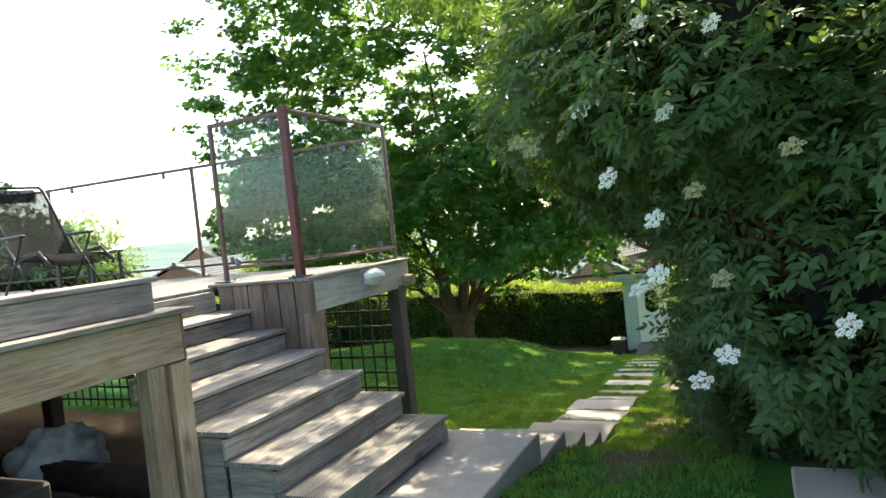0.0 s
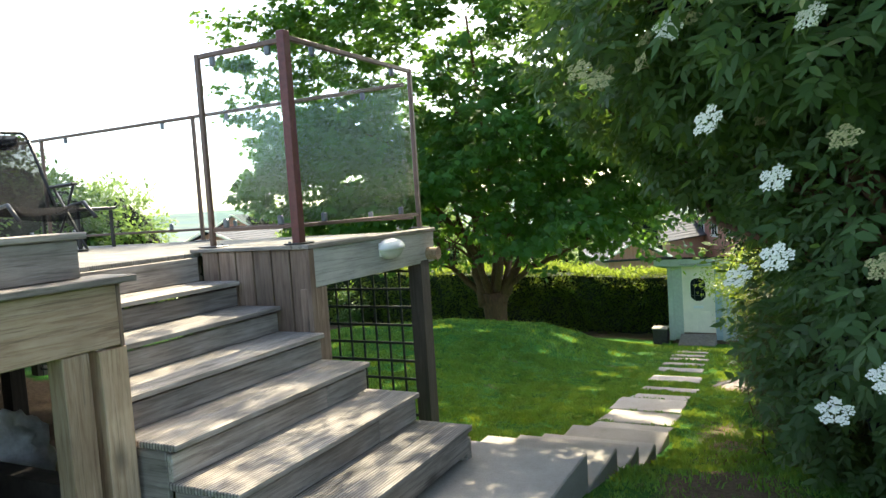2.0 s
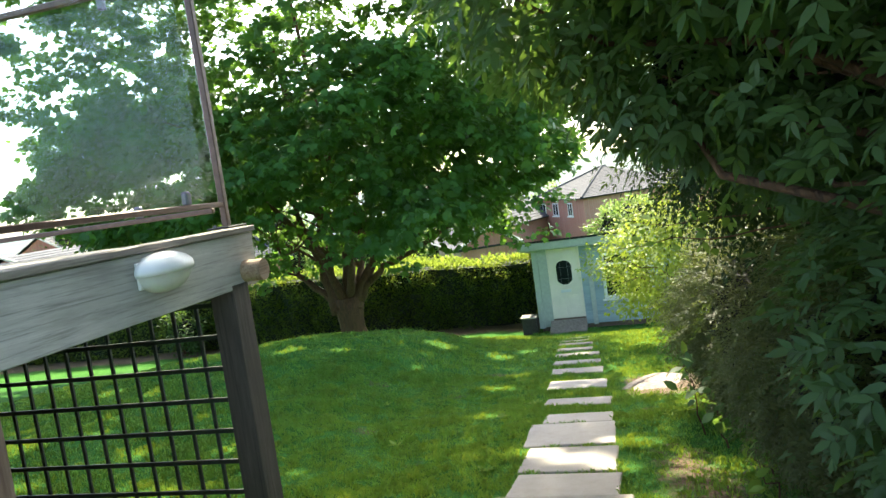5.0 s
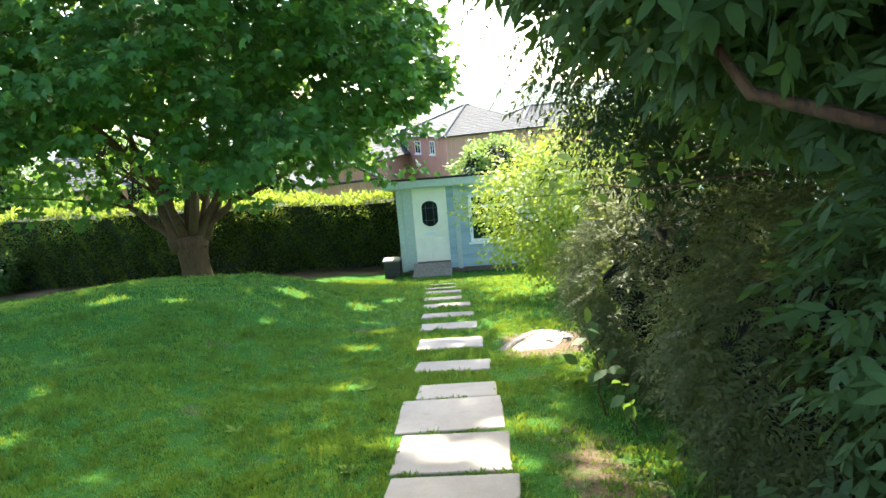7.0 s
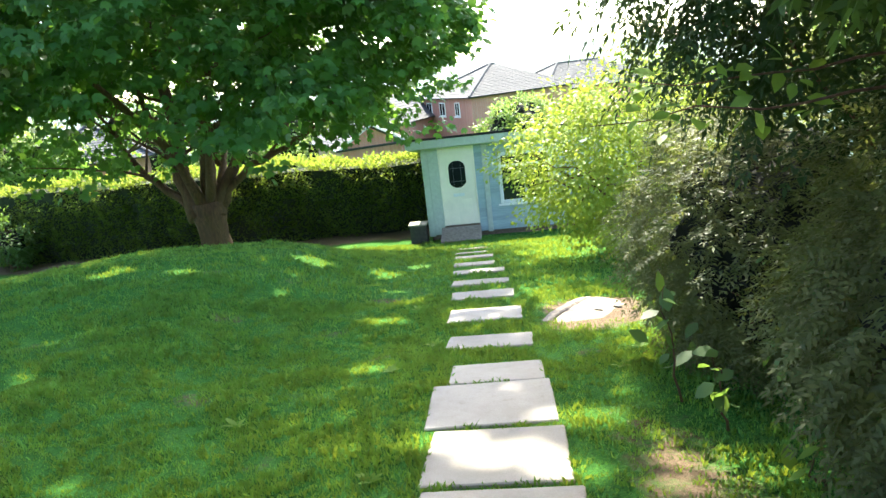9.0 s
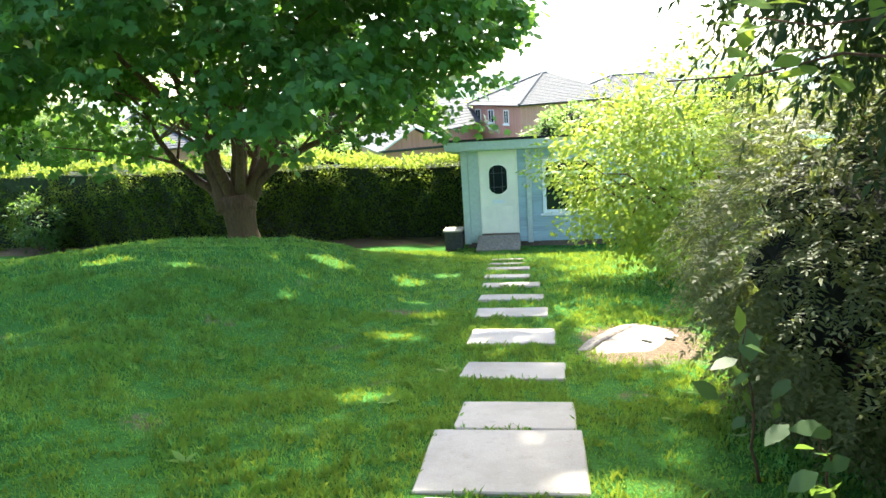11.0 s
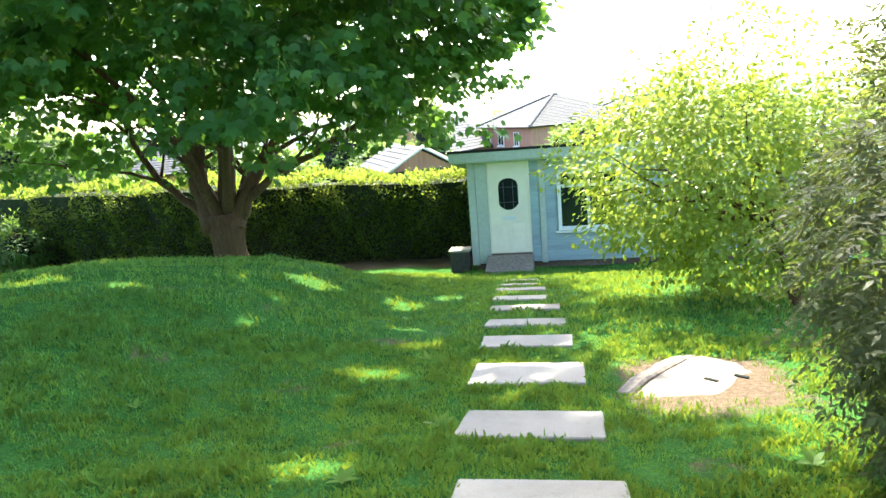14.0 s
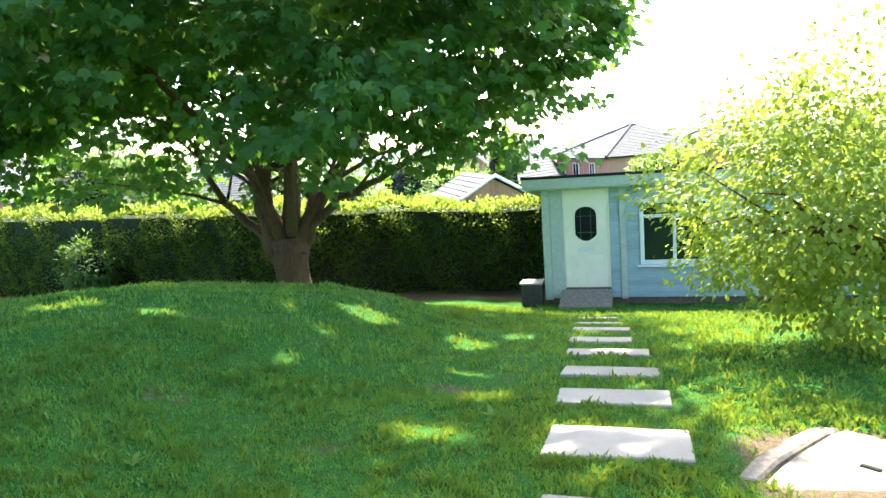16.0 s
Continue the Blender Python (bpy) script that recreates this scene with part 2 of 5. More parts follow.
sh.operation = "MULTIPLY_ADD"
ground_mat.link(ground_mat.noise(gv, 7, 6, 0.75), sh.inputs[0])
sh.inputs[1].default_value, sh.inputs[2].default_value = 1.6, -1.05
ground_mat.link(sh.outputs[0], sm.inputs[2])
ground_mat.color(ground_mat.mix(ground_mat.ramp(sm.outputs[0], [(0.25, (0, 0, 0)), (0.6, (1, 1, 1))]), grass_c, soil_c))
ground_mat.bump(n1, 0.8, 0.03)
ground_mat = ground_mat.m

# field patches with distance haze painted in as a blue-grey tint
far_mat = Mat("hazy_far_fields", 0.95)
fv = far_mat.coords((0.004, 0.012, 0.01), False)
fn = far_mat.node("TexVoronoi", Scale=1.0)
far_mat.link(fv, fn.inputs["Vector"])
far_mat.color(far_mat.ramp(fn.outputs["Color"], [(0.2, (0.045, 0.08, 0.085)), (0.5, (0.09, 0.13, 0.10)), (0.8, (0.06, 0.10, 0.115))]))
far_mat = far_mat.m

# ---- helpers of this scene ----
ORG = {}


def thing(name, base, label, category, group="", kind=""):
    ob = new(name)
    ob.empty_display_size = 0.2
    ob.location = base
    ORG[ob] = Vector(base)
    return tagged(ob, label, category, group, kind)


def mesh_ob(name, me, mat, parent=None, label="", origin=None):
    """Links a mesh given in world coordinates under parent, with its origin at its middle."""
    n = len(me.vertices)
    co = np.empty(n * 3, np.float32)
    me.vertices.foreach_get("co", co)
    co = co.reshape(-1, 3)
    c = (co.min(0) + co.max(0)) / 2
    if origin is not None:
        c = np.array(origin, np.float32)
    me.vertices.foreach_set("co", (co - c).ravel())
    me.materials.append(mat)
    me.update()
    ob = new(name, me)
    c = Vector([float(k) for k in c])
    ORG[ob] = c
    ob.location = c - (ORG[parent] if parent else Vector())
    ob.parent = parent
    if label:
        ob["label"] = label
    return ob


def part(name, bm, mat, parent=None, label="", smooth=False):
    me = bpy.data.meshes.new(name)
    bm.to_mesh(me)
    bm.free()
    if smooth:
        me.polygons.foreach_set("use_smooth", [True] * len(me.polygons))
    return mesh_ob(name, me, mat, parent, label)


def box_bm(x0, x1, y0, y1, z0, z1, bev=0.004, bm=None):
    out = bm or bmesh.new()
    b = bmesh.new()
    bmesh.ops.create_cube(b, size=1, matrix=Matrix.LocRotScale(((x0 + x1) / 2, (y0 + y1) / 2, (z0 + z1) / 2), None, (x1 - x0, y1 - y0, z1 - z0)))
    if bev:
        bmesh.ops.bevel(b, geom=b.edges[:], offset=bev, segments=1, affect="EDGES")
    if bm is None:
        out.free()
        return b
    me = bpy.data.meshes.new("tmp")
    b.to_mesh(me)
    b.free()
    out.from_mesh(me)
    bpy.data.meshes.remove(me)
    return out


def box(name, x0, x1, y0, y1, z0, z1, mat, parent=None, label="", bev=0.004):
    return part(name, box_bm(x0, x1, y0, y1, z0, z1, bev), mat, parent, label)


def tube_bm(points, radii, sides=8, bm=None, closed=False):
    """A round, tapered tube along points."""
    bm = bm or bmesh.new()
    pts = [Vector(p) for p in points]
    rings = []
    ref = Vector((0.3, 0.9, 0.2))
    for i, p in enumerate(pts):
        d = (pts[min(i + 1, len(pts) - 1)] - pts[max(i - 1, 0)]).normalized()
        a = d.cross(ref)
        if a.length < 0.05:
            a = d.cross(Vector((1, 0, 0)))
        a.normalize()
        b = d.cross(a)
        r = radii[i] if hasattr(radii, "__len__") else radii
        rings.append([bm.verts.new(p + (a * math.cos(6.2832 * k / sides) + b * math.sin(6.2832 * k / sides)) * r) for k in range(sides)])
    for u, v in zip(rings, rings[1:]):
        for k in range(sides):
            bm.faces.new((u[k], u[(k + 1) % sides], v[(k + 1) % sides], v[k]))
    bm.faces.new(rings[0][::-1])
    bm.faces.new(rings[-1])
    return bm


def wavy(a, b, n, amp, rng):
    """Points from a to b with some wander."""
    a, b = np.array(a, float), np.array(b, float)
    out = []
    for i in range(n + 1):
        t = i / n
        p = a + (b - a) * t
        if 0 < i:
            p = p + rng.normal(0, amp, 3) * (t * (1.3 - t))
        out.append(tuple(p))
    return out


def poly_mesh(name, verts, faces):
    """A mesh from arrays: verts (n, 3), faces (m, k)."""
    me = bpy.data.meshes.new(name)
    m, k = faces.shape
    me.vertices.add(len(verts))
    me.vertices.foreach_set("co", np.asarray(verts, np.float32).ravel())
    me.loops.add(m * k)
    me.loops.foreach_set("vertex_index", faces.astype(np.int32).ravel())
    me.polygons.add(m)
    me.polygons.foreach_set("loop_start", np.arange(0, m * k, k, dtype=np.int32))
    me.update(calc_edges=True)
    return me


OVAL = [(0, 0, 0), (0.28, 0.30, 0.05), (0.26, 0.62, 0.04), (0, 1.0, -0.06), (-0.26, 0.62, 0.04), (-0.28, 0.30, 0.05)]
LANCE = [(0, 0, 0), (0.17, 0.28, 0.03), (0.15, 0.6, 0.0), (0, 1.0, -0.10), (-0.15, 0.6, 0.0), (-0.17, 0.28, 0.03)]
DIAMOND = [(0, 0, 0), (0.26, 0.45, 0.04), (0, 1.0, -0.06), (-0.26, 0.45, 0.04)]
SLIM = [(0, 0, 0), (0.17, 0.42, 0.03), (0, 1.0, -0.10), (-0.17, 0.42, 0.03)]
PALM = [(0, 0, 0), (0.40, 0.18, -0.04), (0.56, 0.66, -0.08), (0.20, 0.62, 0.03), (0, 1.0, -0.12), (-0.20, 0.62, 0.03), (-0.56, 0.66, -0.08), (-0.40, 0.18, -0.04)]


def unit(v):
    return v / np.maximum(np.linalg.norm(v, axis=1, keepdims=True), 1e-6)


def leaves(pos, way, nor, size, shape):
    """Leaf faces at pos, growing along way, facing nor: verts and faces."""
    s = np.array(shape)
    y = unit(way)
    x = unit(np.cross(y, nor))
    z = np.cross(x, y)
    size = np.asarray(size)[:, None, None]
    v = pos[:, None] + size * (s[None, :, 0:1] * x[:, None] + s[None, :, 1:2] * y[:, None] + s[None, :, 2:3] * z[:, None])
    n, k = len(pos), len(s)
    return v.reshape(-1, 3), np.arange(n * k).reshape(n, k)


def clump_leaves(centres, radius, count, size, shape, rng, flat=0.55, droop=0.35, mid=None):
    """Leaves round many clump centres; they face up and outwards and hang a little."""
    c = np.repeat(centres, count, 0)
    n = len(c)
    rad = np.repeat(np.broadcast_to(radius, (len(centres),)), count)[:, None]
    off = rng.normal(0, 1, (n, 3))
    off = unit(off) * rng.random((n, 1)) ** 0.45
    off[:, 2] *= flat
    pos = c + off * rad
    out = off.copy()
    if mid is not None:
        out = out * 0.6 + unit(pos - np.array(mid)) * 0.7
    way = unit(out + rng.normal(0, 0.5, (n, 3)) + np.array([0, 0, -droop]))
    nor = unit(np.array([0, 0, 1.0]) + out * 0.5 + rng.normal(0, 0.45, (n, 3)))
    return leaves(pos, way, nor, size * rng.uniform(0.65, 1.25, n), shape)


def fronds(c, way, nor, length, pairs, leaflet, shape, g, spread=0.9, twist=0.12):
    """Flat sprays: leaflets in pairs along a drooping rib from each point c."""
    way, nor = unit(way), unit(nor)
    side = unit(np.cross(way, nor))
    ln = np.asarray(length)[:, None]
    out_v, out_f, k = [], [], 0
    for j in range(pairs):
        u = (j + 0.6) / pairs
        for sg in (1, -1):
            p = c + way * ln * u - np.array([0, 0, 0.35]) * ln * u * u
            w = unit(way * 0.6 + side * sg * spread - np.array([0, 0, 0.12]) + g.normal(0, twist, c.shape))
            v, f = leaves(p, w, nor + g.normal(0, 0.25, c.shape), ln[:, 0] * leaflet * (1.25 - 0.6 * u) * g.uniform(0.8, 1.2, len(c)), shape)
            out_v.append(v)
            out_f.append(f + k)
            k += len(v)
    v, f = leaves(c + way * ln * 0.97 - np.array([0, 0, 0.33]) * ln, way - np.array([0, 0, 0.3]), nor, ln[:, 0] * leaflet, shape)
    out_v.append(v)
    out_f.append(f + k)
    return np.concatenate(out_v), np.concatenate(out_f)


def crown_points(rng, n, mid, rad, inner=0.55, power=2.0, rise=1.0):
    """Clump centres through the outer part of a lumpy ellipsoid."""
    d = unit(rng.normal(0, 1, (n, 3)))
    lump = 1 + 0.11 * np.sin(d[:, 0] * 5 + 1) * np.sin(d[:, 1] * 4 + 2) + 0.08 * np.sin(d[:, 2] * 7 + d[:, 0] * 6)
    r = (inner + (1 - inner) * rng.random(n) ** 0.6) * lump
    e = np.power(np.abs(d) + 1e-6, 2.0 / power) * np.sign(d)
    p = e * r[:, None] * np.array(rad)
    p[:, 2] = np.where(p[:, 2] > 0, p[:, 2] * rise, p[:, 2])
    return np.array(mid) + p


# ---- ground ----
PROF_Y = [-60, -6, -1, 1, 2.6, 3.8, 4.5, 5.1, 5.75, 6.5, 7.5, 8.3, 9.0, 10.7, 11.7, 12.6, 14.3, 16, 21.5, 25, 40, 60, 120, 400, 900, 1500, 2500, 4000]
PROF_Z = [3.0, 0.55, 0.33, 0.12, -0.08, -0.20, -0.36, -0.55, -0.74, -0.9, -1.06, -1.16, -1.22, -1.55, -1.635, -1.71, -1.95, -2.2, -3.27, -3.45, -5.2, -7.0, -14, -34, -42, -40, -25, -8]


def smooth_step(a, b, v):
    t = np.clip((v - a) / (b - a), 0, 1)
    return t * t * (3 - 2 * t)


def ground_z(x, y):
    x, y = np.asarray(x, float), np.asarray(y, float)
    z = np.interp(y, PROF_Y, PROF_Z)
    far = smooth_step(30, 60, y)
    # the grassy mound beside the path
    mound = 0.66 * smooth_step(-2.1, -4.4, x) * np.exp(-np.abs((x + 6.2) / 3.9) ** 2.6 - np.abs((y - 14.2) / 4.5) ** 2.6)
    z = z + mound * (1 - 0.05 * np.maximum(0, -6 - x))
    # level, dry ground under the deck
    under = smooth_step(-1.95, -2.7, x) * smooth_step(6.2, 5.0, y)
    z = z * (1 - under) + under * np.minimum(np.maximum(z, -0.25), 0.0)
    # the bank under the shrubs
    z = z + 0.35 * smooth_step(1.6, 4.0, x) * smooth_step(20, 14, y) * (1 - far)
    # unevenness
    z = z + (0.018 * np.sin(x * 2.3 + y * 1.1) + 0.014 * np.sin(y * 3.1 - x * 1.7) + 0.014 * np.sin(x * 6.1 + 2 * np.sin(y * 2.9)) * np.sin(y * 5.3 + x)) * (1 - far) * smooth_step(0.1, 1.2, np.abs(x + 0.75))
    # tussocks in the lawn
    z = z + 0.020 * np.sin(y * 7.3 + 1.5 * np.sin(x * 1.9)) * np.sin(x * 2.7 + np.sin(y * 2.1)) * (1 - far) * smooth_step(-1.4, -2.2, x)
    # hills far away
    z = z + smooth_step(700, 3000, y) * (24 * np.sin(x * 0.0016 + 1.0) + 14 * np.sin(x * 0.0047 + 0.4) + 22)
    return z


def soil_amount(x, y):
    s = 0.62 * np.exp(-((x - 0.55) / 0.4) ** 2 - ((y - 5.4) / 1.7) ** 2)
    s = s + 0.5 * np.exp(-((x - 0.25) / 0.4) ** 2 - ((y - 7.6) / 1.2) ** 2)
    s = s + 1.0 * smooth_step(1.2, 2.0, x) * smooth_step(12.5, 10, y) * smooth_step(5.5, 4.2, x) * smooth_step(0.5, 1.8, y)
    s = s + 0.9 * np.exp(-((y - 23.3) / 0.9) ** 2) * smooth_step(-1.5, -3, x)
    s = s + 0.5 * np.exp(-((x - 0.6) / 0.5) ** 2 - ((y - 4.2) / 0.9) ** 2)
    s = s + 0.4 * np.exp(-((x + 3.4) / 0.4) ** 2 - ((y - 13.2) / 0.3) ** 2)
    s = s + 0.45 * np.exp(-((x + 2.4) / 0.35) ** 2 - ((y - 11.2) / 0.3) ** 2)
    for px, py, pr in ((-2.9, 9.0, 0.22), (-3.6, 11.4, 0.25), (-2.1, 12.6, 0.3), (-4.4, 12.9, 0.28), (-1.7, 10.1, 0.2), (-5.2, 10.4, 0.25), (-3.9, 8.4, 0.2), (-2.0, 8.0, 0.16), (0.1, 9.9, 0.22)):
        s = s + 0.55 * np.exp(-((x - px) / pr) ** 2 - ((y - py) / (pr * 0.8)) ** 2)
    s = s + 0.75 * np.exp(-((x - 0.32) / 0.62) ** 4 - ((y - 11.3) / 0.72) ** 4)
    s = s + 0.4 * np.exp(-((x + 1.75) / 0.14) ** 2 - ((y - 13.2) / 0.6) ** 2)
    s = s + 0.9 * smooth_step(-1.6, -2.0, x) * smooth_step(5.2, 4.7, y) * smooth_step(-9.0, -8.0, x) * smooth_step(-3.5, -2.5, y)
    s = s + 0.45 * np.exp(-((x + 1.7) / 0.9) ** 2 - ((y - 20.2) / 0.8) ** 2)
    return np.clip(s, 0, 1)


def spaced(lo, a, b, hi, step):
    mid_part = list(np.arange(a, b + 1e-6, step))
    left, right, d, v = [], [], step, a
    while v > lo:
        d *= 1.3
        v -= d
        left.append(max(v, lo))
    d, v = step, mid_part[-1]
    while v < hi:
        d *= 1.3
        v += d
        right.append(min(v, hi))
    return np.array(left[::-1] + mid_part + right)


gx_lines, gy_lines = spaced(-3500, -15, 6, 3500, 0.16), spaced(-60, 0.5, 25, 4000, 0.16)
GX, GY = np.meshgrid(gx_lines, gy_lines)
gverts = np.stack([GX, GY, ground_z(GX, GY)], -1).reshape(-1, 3)
w_, h_ = len(gx_lines), len(gy_lines)
ii = (np.arange(h_ - 1)[:, None] * w_ + np.arange(w_ - 1)[None]).ravel()
gme = poly_mesh("ground", gverts, np.stack([ii, ii + 1, ii + 1 + w_, ii + w_], 1))
att = gme.attributes.new("soil", "FLOAT", "POINT")
att.data.foreach_set("value", soil_amount(GX, GY).astype(np.float32).ravel())
gme.polygons.foreach_set("use_smooth", [True] * len(gme.polygons))
ground = mesh_ob("ground", gme, ground_mat, origin=(0, 0, 0))
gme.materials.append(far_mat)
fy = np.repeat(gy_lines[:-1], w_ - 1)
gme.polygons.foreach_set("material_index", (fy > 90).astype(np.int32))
tagged(ground, "sloping back-garden lawn with worn earthy patches", "lawn", kind="structure")

# ---- deck and stairs ----
DZ = 1.225
deck = thing("deck", (-1.8, 5.2, -0.3), "raised weathered grey timber garden deck", "deck", kind="structure")
y = 2.06
while y < 5.27:
    x1 = -1.73 if y >= 3.56 else -2.66
    box("deck_board", -8.6, x1, y, min(y + 0.135, 5.285), DZ - 0.028, DZ, deck_wood, deck)
    y += 0.141
for yb in np.arange(-2.8, 2.0, 0.141):
    box("deck_board", -8.6, -1.62, float(yb), float(yb) + 0.135, DZ - 0.028, DZ, deck_wood, deck)
# edge facing the path, with its nosing board
box("nosing", -1.83, -1.70, 3.545, 5.26, DZ - 0.002, DZ + 0.026, wood_y, deck)
box("nosing", -2.70, -1.835, 3.545, 3.65, DZ + 0.0, DZ + 0.024, wood_x, deck)
box("fascia_board", -1.755, -1.716, 3.60, 5.25, 0.975, DZ - 0.004, wood("pale_fascia_wood", 1, (0.36, 0.35, 0.32), (0.50, 0.49, 0.45), (0.60, 0.59, 0.55)), deck)
box("corner_post", -1.80, -1.722, 3.56, 3.74, -0.25, 0.972, wood_z, deck)
box("corner_trim", -1.735, -1.70, 3.545, 3.60, 0.70, DZ - 0.004, wood_z, deck)
box("post", -1.835, -1.715, 5.0, 5.14, -0.8, 1.0, dark_wood, deck)
for px in (-4.3, -6.9):
    box("post", px - 0.06, px + 0.06, 5.05, 5.17, -0.9, 1.19, dark_wood, deck)
for py in (3.2, 0.6):
    box("post", -4.4, -4.28, py, py + 0.12, -0.4, 1.19, dark_wood, deck)
box("joist", -8.6, -1.76, 5.175, 5.22, 1.0, 1.19, wood_x, deck)
# boards added out of view to keep light from under the deck
box("skirt_board", -8.62, -8.59, -2.8, 5.0, -0.4, 1.19, wood_y, deck)
box("skirt_board", -8.58, -1.62, -2.83, -2.80, -0.2, 1.19, wood_x, deck)
bm = bmesh.new()
bmesh.ops.create_cone(bm, cap_ends=True, segments=20, radius1=0.052, radius2=0.05, depth=0.2, matrix=pose(-1.72, 5.14, 1.045, 0, 90, 0))
part("beam_end", bm, tan_y, deck, "round sawn pole end")
# vertical boards beside the stairs
for i in range(6):
    x0 = -2.62 + i * 0.15
    box("upright_board", x0, x0 + 0.138, 3.575, 3.60, 0.55 if i > 3 else 0.75, DZ - 0.004, wood_z, deck)
# near edge: fascia, cap and the raised kerb box
box("fascia_board", -1.54, -1.50, -2.8, 2.005, 0.965, 1.215, tan_y, deck)
box("cap_board", -1.70, -1.47, -2.8, 2.09, 1.218, 1.247, wood_y, deck)
box("fascia_end", -1.60, -1.505, 2.008, 2.03, 0.955, 1.215, wood_z, deck)
box("kerb_side", -1.625, -1.59, -2.8, 1.92, 1.25, 1.405, wood_y, deck)
box("kerb_cap", -1.80, -1.575, -2.8, 1.955, 1.408, 1.436, wood_y, deck)
box("kerb_end", -1.80, -1.63, 1.89, 1.918, 1.25, 1.405, wood_x, deck)
box("kerb_side", -1.80, -1.765, -2.8, 1.885, 1.25, 1.405, wood_y, deck)
box("post", -1.60, -1.505, 1.745, 1.86, -0.1, 0.962, tan_z, deck)
box("post", -1.62, -1.51, 1.91, 2.04, -0.1, 0.953, tan_z, deck)
box("post", -1.60, -1.505, -0.9, -0.76, -0.1, 0.962, tan_z, deck)

stairs = thing("stairs", (-1.2, 2.8, 0.0), "weathered timber garden stairs with grooved treads", "stairs", kind="structure")
RISE, GO, BASE = 0.165, 0.325, 0.041
for k in range(6):
    xf = -0.69 - k * GO
    z = BASE + RISE * (k + 1)
    y0, y1 = (2.06, 3.55) if k < 3 else (2.06, 3.56)
    box("tread", xf - GO - 0.03, xf - 0.165, y0, y1, z - 0.032, z, tread_wood, stairs)
    box("tread", xf - 0.16, xf + 0.028, y0, y1, z - 0.030, z, tread_wood, stairs)
    split = 3.15 if k in (2, 1) else None
    if split:
        box("riser", xf - 0.03, xf, y0 + 0.005, split - 0.002, z - RISE + 0.002, z - 0.044, wood_y, stairs)
        box("riser", xf - 0.03, xf, split + 0.002, y1 - 0.005, z - RISE + 0.002, z - 0.044, wood_y, stairs)
    else:
        box("riser", xf - 0.03, xf, y0 + 0.005, y1 - 0.005, z - RISE + 0.002, z - 0.044, wood_y, stairs)
    if k < 3:
        box("end_board", xf - GO - 0.0, xf - 0.034, y0 + 0.004, y0 + 0.03, max(0.0, z - RISE - 0.3), z - 0.034, wood_x, stairs)
        box("end_board", xf - GO - 0.0, xf - 0.034, y1 - 0.03, y1 - 0.006, max(-0.2, z - RISE - 0.3), z - 0.034, wood_x, stairs)
box("riser", -0.69 - 6 * GO - 0.03, -0.69 - 6 * GO, 2.065, 3.555, BASE + 6 * RISE + 0.002, DZ - 0.03, wood_y, stairs)
box("end_board", -0.96, -0.70, 3.54, 3.60, -0.2, 0.12, wood_x, stairs, "low side plank of the bottom step")

# ---- glass railings ----


def railing(name, a, b, z0, z1, label, mid_posts=(), panels=True, end_a=True, end_b=True, big_b=False, big_a=False):
    """A steel-framed glass balustrade from a to b."""
    a, b = Vector((*a, 0)), Vector((*b, 0))
    r = thing(name, ((a.x + b.x) / 2, (a.y + b.y) / 2, z0), label, "railing", kind="structure")
    d = (b - a).normalized()
    length = (b - a).length
    nrm = Vector((-d.y, d.x, 0))

    def bar(nm, s0, s1, w, zz0, zz1, mat):
        p, q = a + d * s0, a + d * s1
        bm = box_bm(0, (q - p).length, -w / 2, w / 2, zz0, zz1, 0.004)
        bm.transform(Matrix.Translation(p) @ Matrix.Rotation(math.atan2(d.y, d.x), 4, "Z"))
        return part(nm, bm, mat, r)

    posts = []
    if end_a:
        posts.append((0, 0.062 if big_a else 0.034, maroon if big_a else steel_brown))
    if end_b:
        posts.append((length, 0.062 if big_b else 0.034, maroon if big_b else steel_brown))
    posts += [(s, 0.034, steel_brown) for s in mid_posts]
    for s, w, mt in posts:
        post = bar("post", s - w / 2, s + w / 2, w, z0 + 0.008, z1 + (0.02 if w > 0.05 else 0), mt)
        foot = bar("foot_plate", s - 0.085, s + 0.085, 0.12, z0, z0 + 0.010, black_metal)
        for u in (-0.05, 0.05):
            bm = bmesh.new()
            c = a + d * (s + u)
            bmesh.ops.create_cone(bm, cap_ends=True, segments=6, radius1=0.009, radius2=0.009, depth=0.014, matrix=Matrix.Translation((c.x + nrm.x * 0.035, c.y + nrm.y * 0.035, z0 + 0.014)))
            part("bolt", bm, clip_grey, r)
    cuts = sorted([0, *mid_posts, length])
    for s0, s1 in zip(cuts, cuts[1:]):
        bar("top_rail", s0 + 0.02, s1 - 0.02, 0.034, z1 - 0.034, z1 - 0.002, steel_brown)
        bar("bottom_rail", s0 + 0.02, s1 - 0.02, 0.03, z0 + 0.105, z0 + 0.13, steel_brown)
        pane = bar("pane", s0 + 0.05, s1 - 0.05, 0.010, z0 + 0.15, z1 - 0.055, glass)
        pane.visible_shadow = False
        for s in (s0 + (s1 - s0) * 0.18, s0 + (s1 - s0) * 0.82):
            for zz0, zz1 in ((z0 + 0.128, z0 + 0.19), (z1 - 0.095, z1 - 0.03)):
                bm = box_bm(-0.02, 0.02, -0.016, 0.016, zz0, zz1, 0.008)
                p = a + d * s
                bm.transform(Matrix.Translation(p) @ Matrix.Rotation(math.atan2(d.y, d.x), 4, "Z"))
                part("glass_clip", bm, clip_grey, r)
    return r


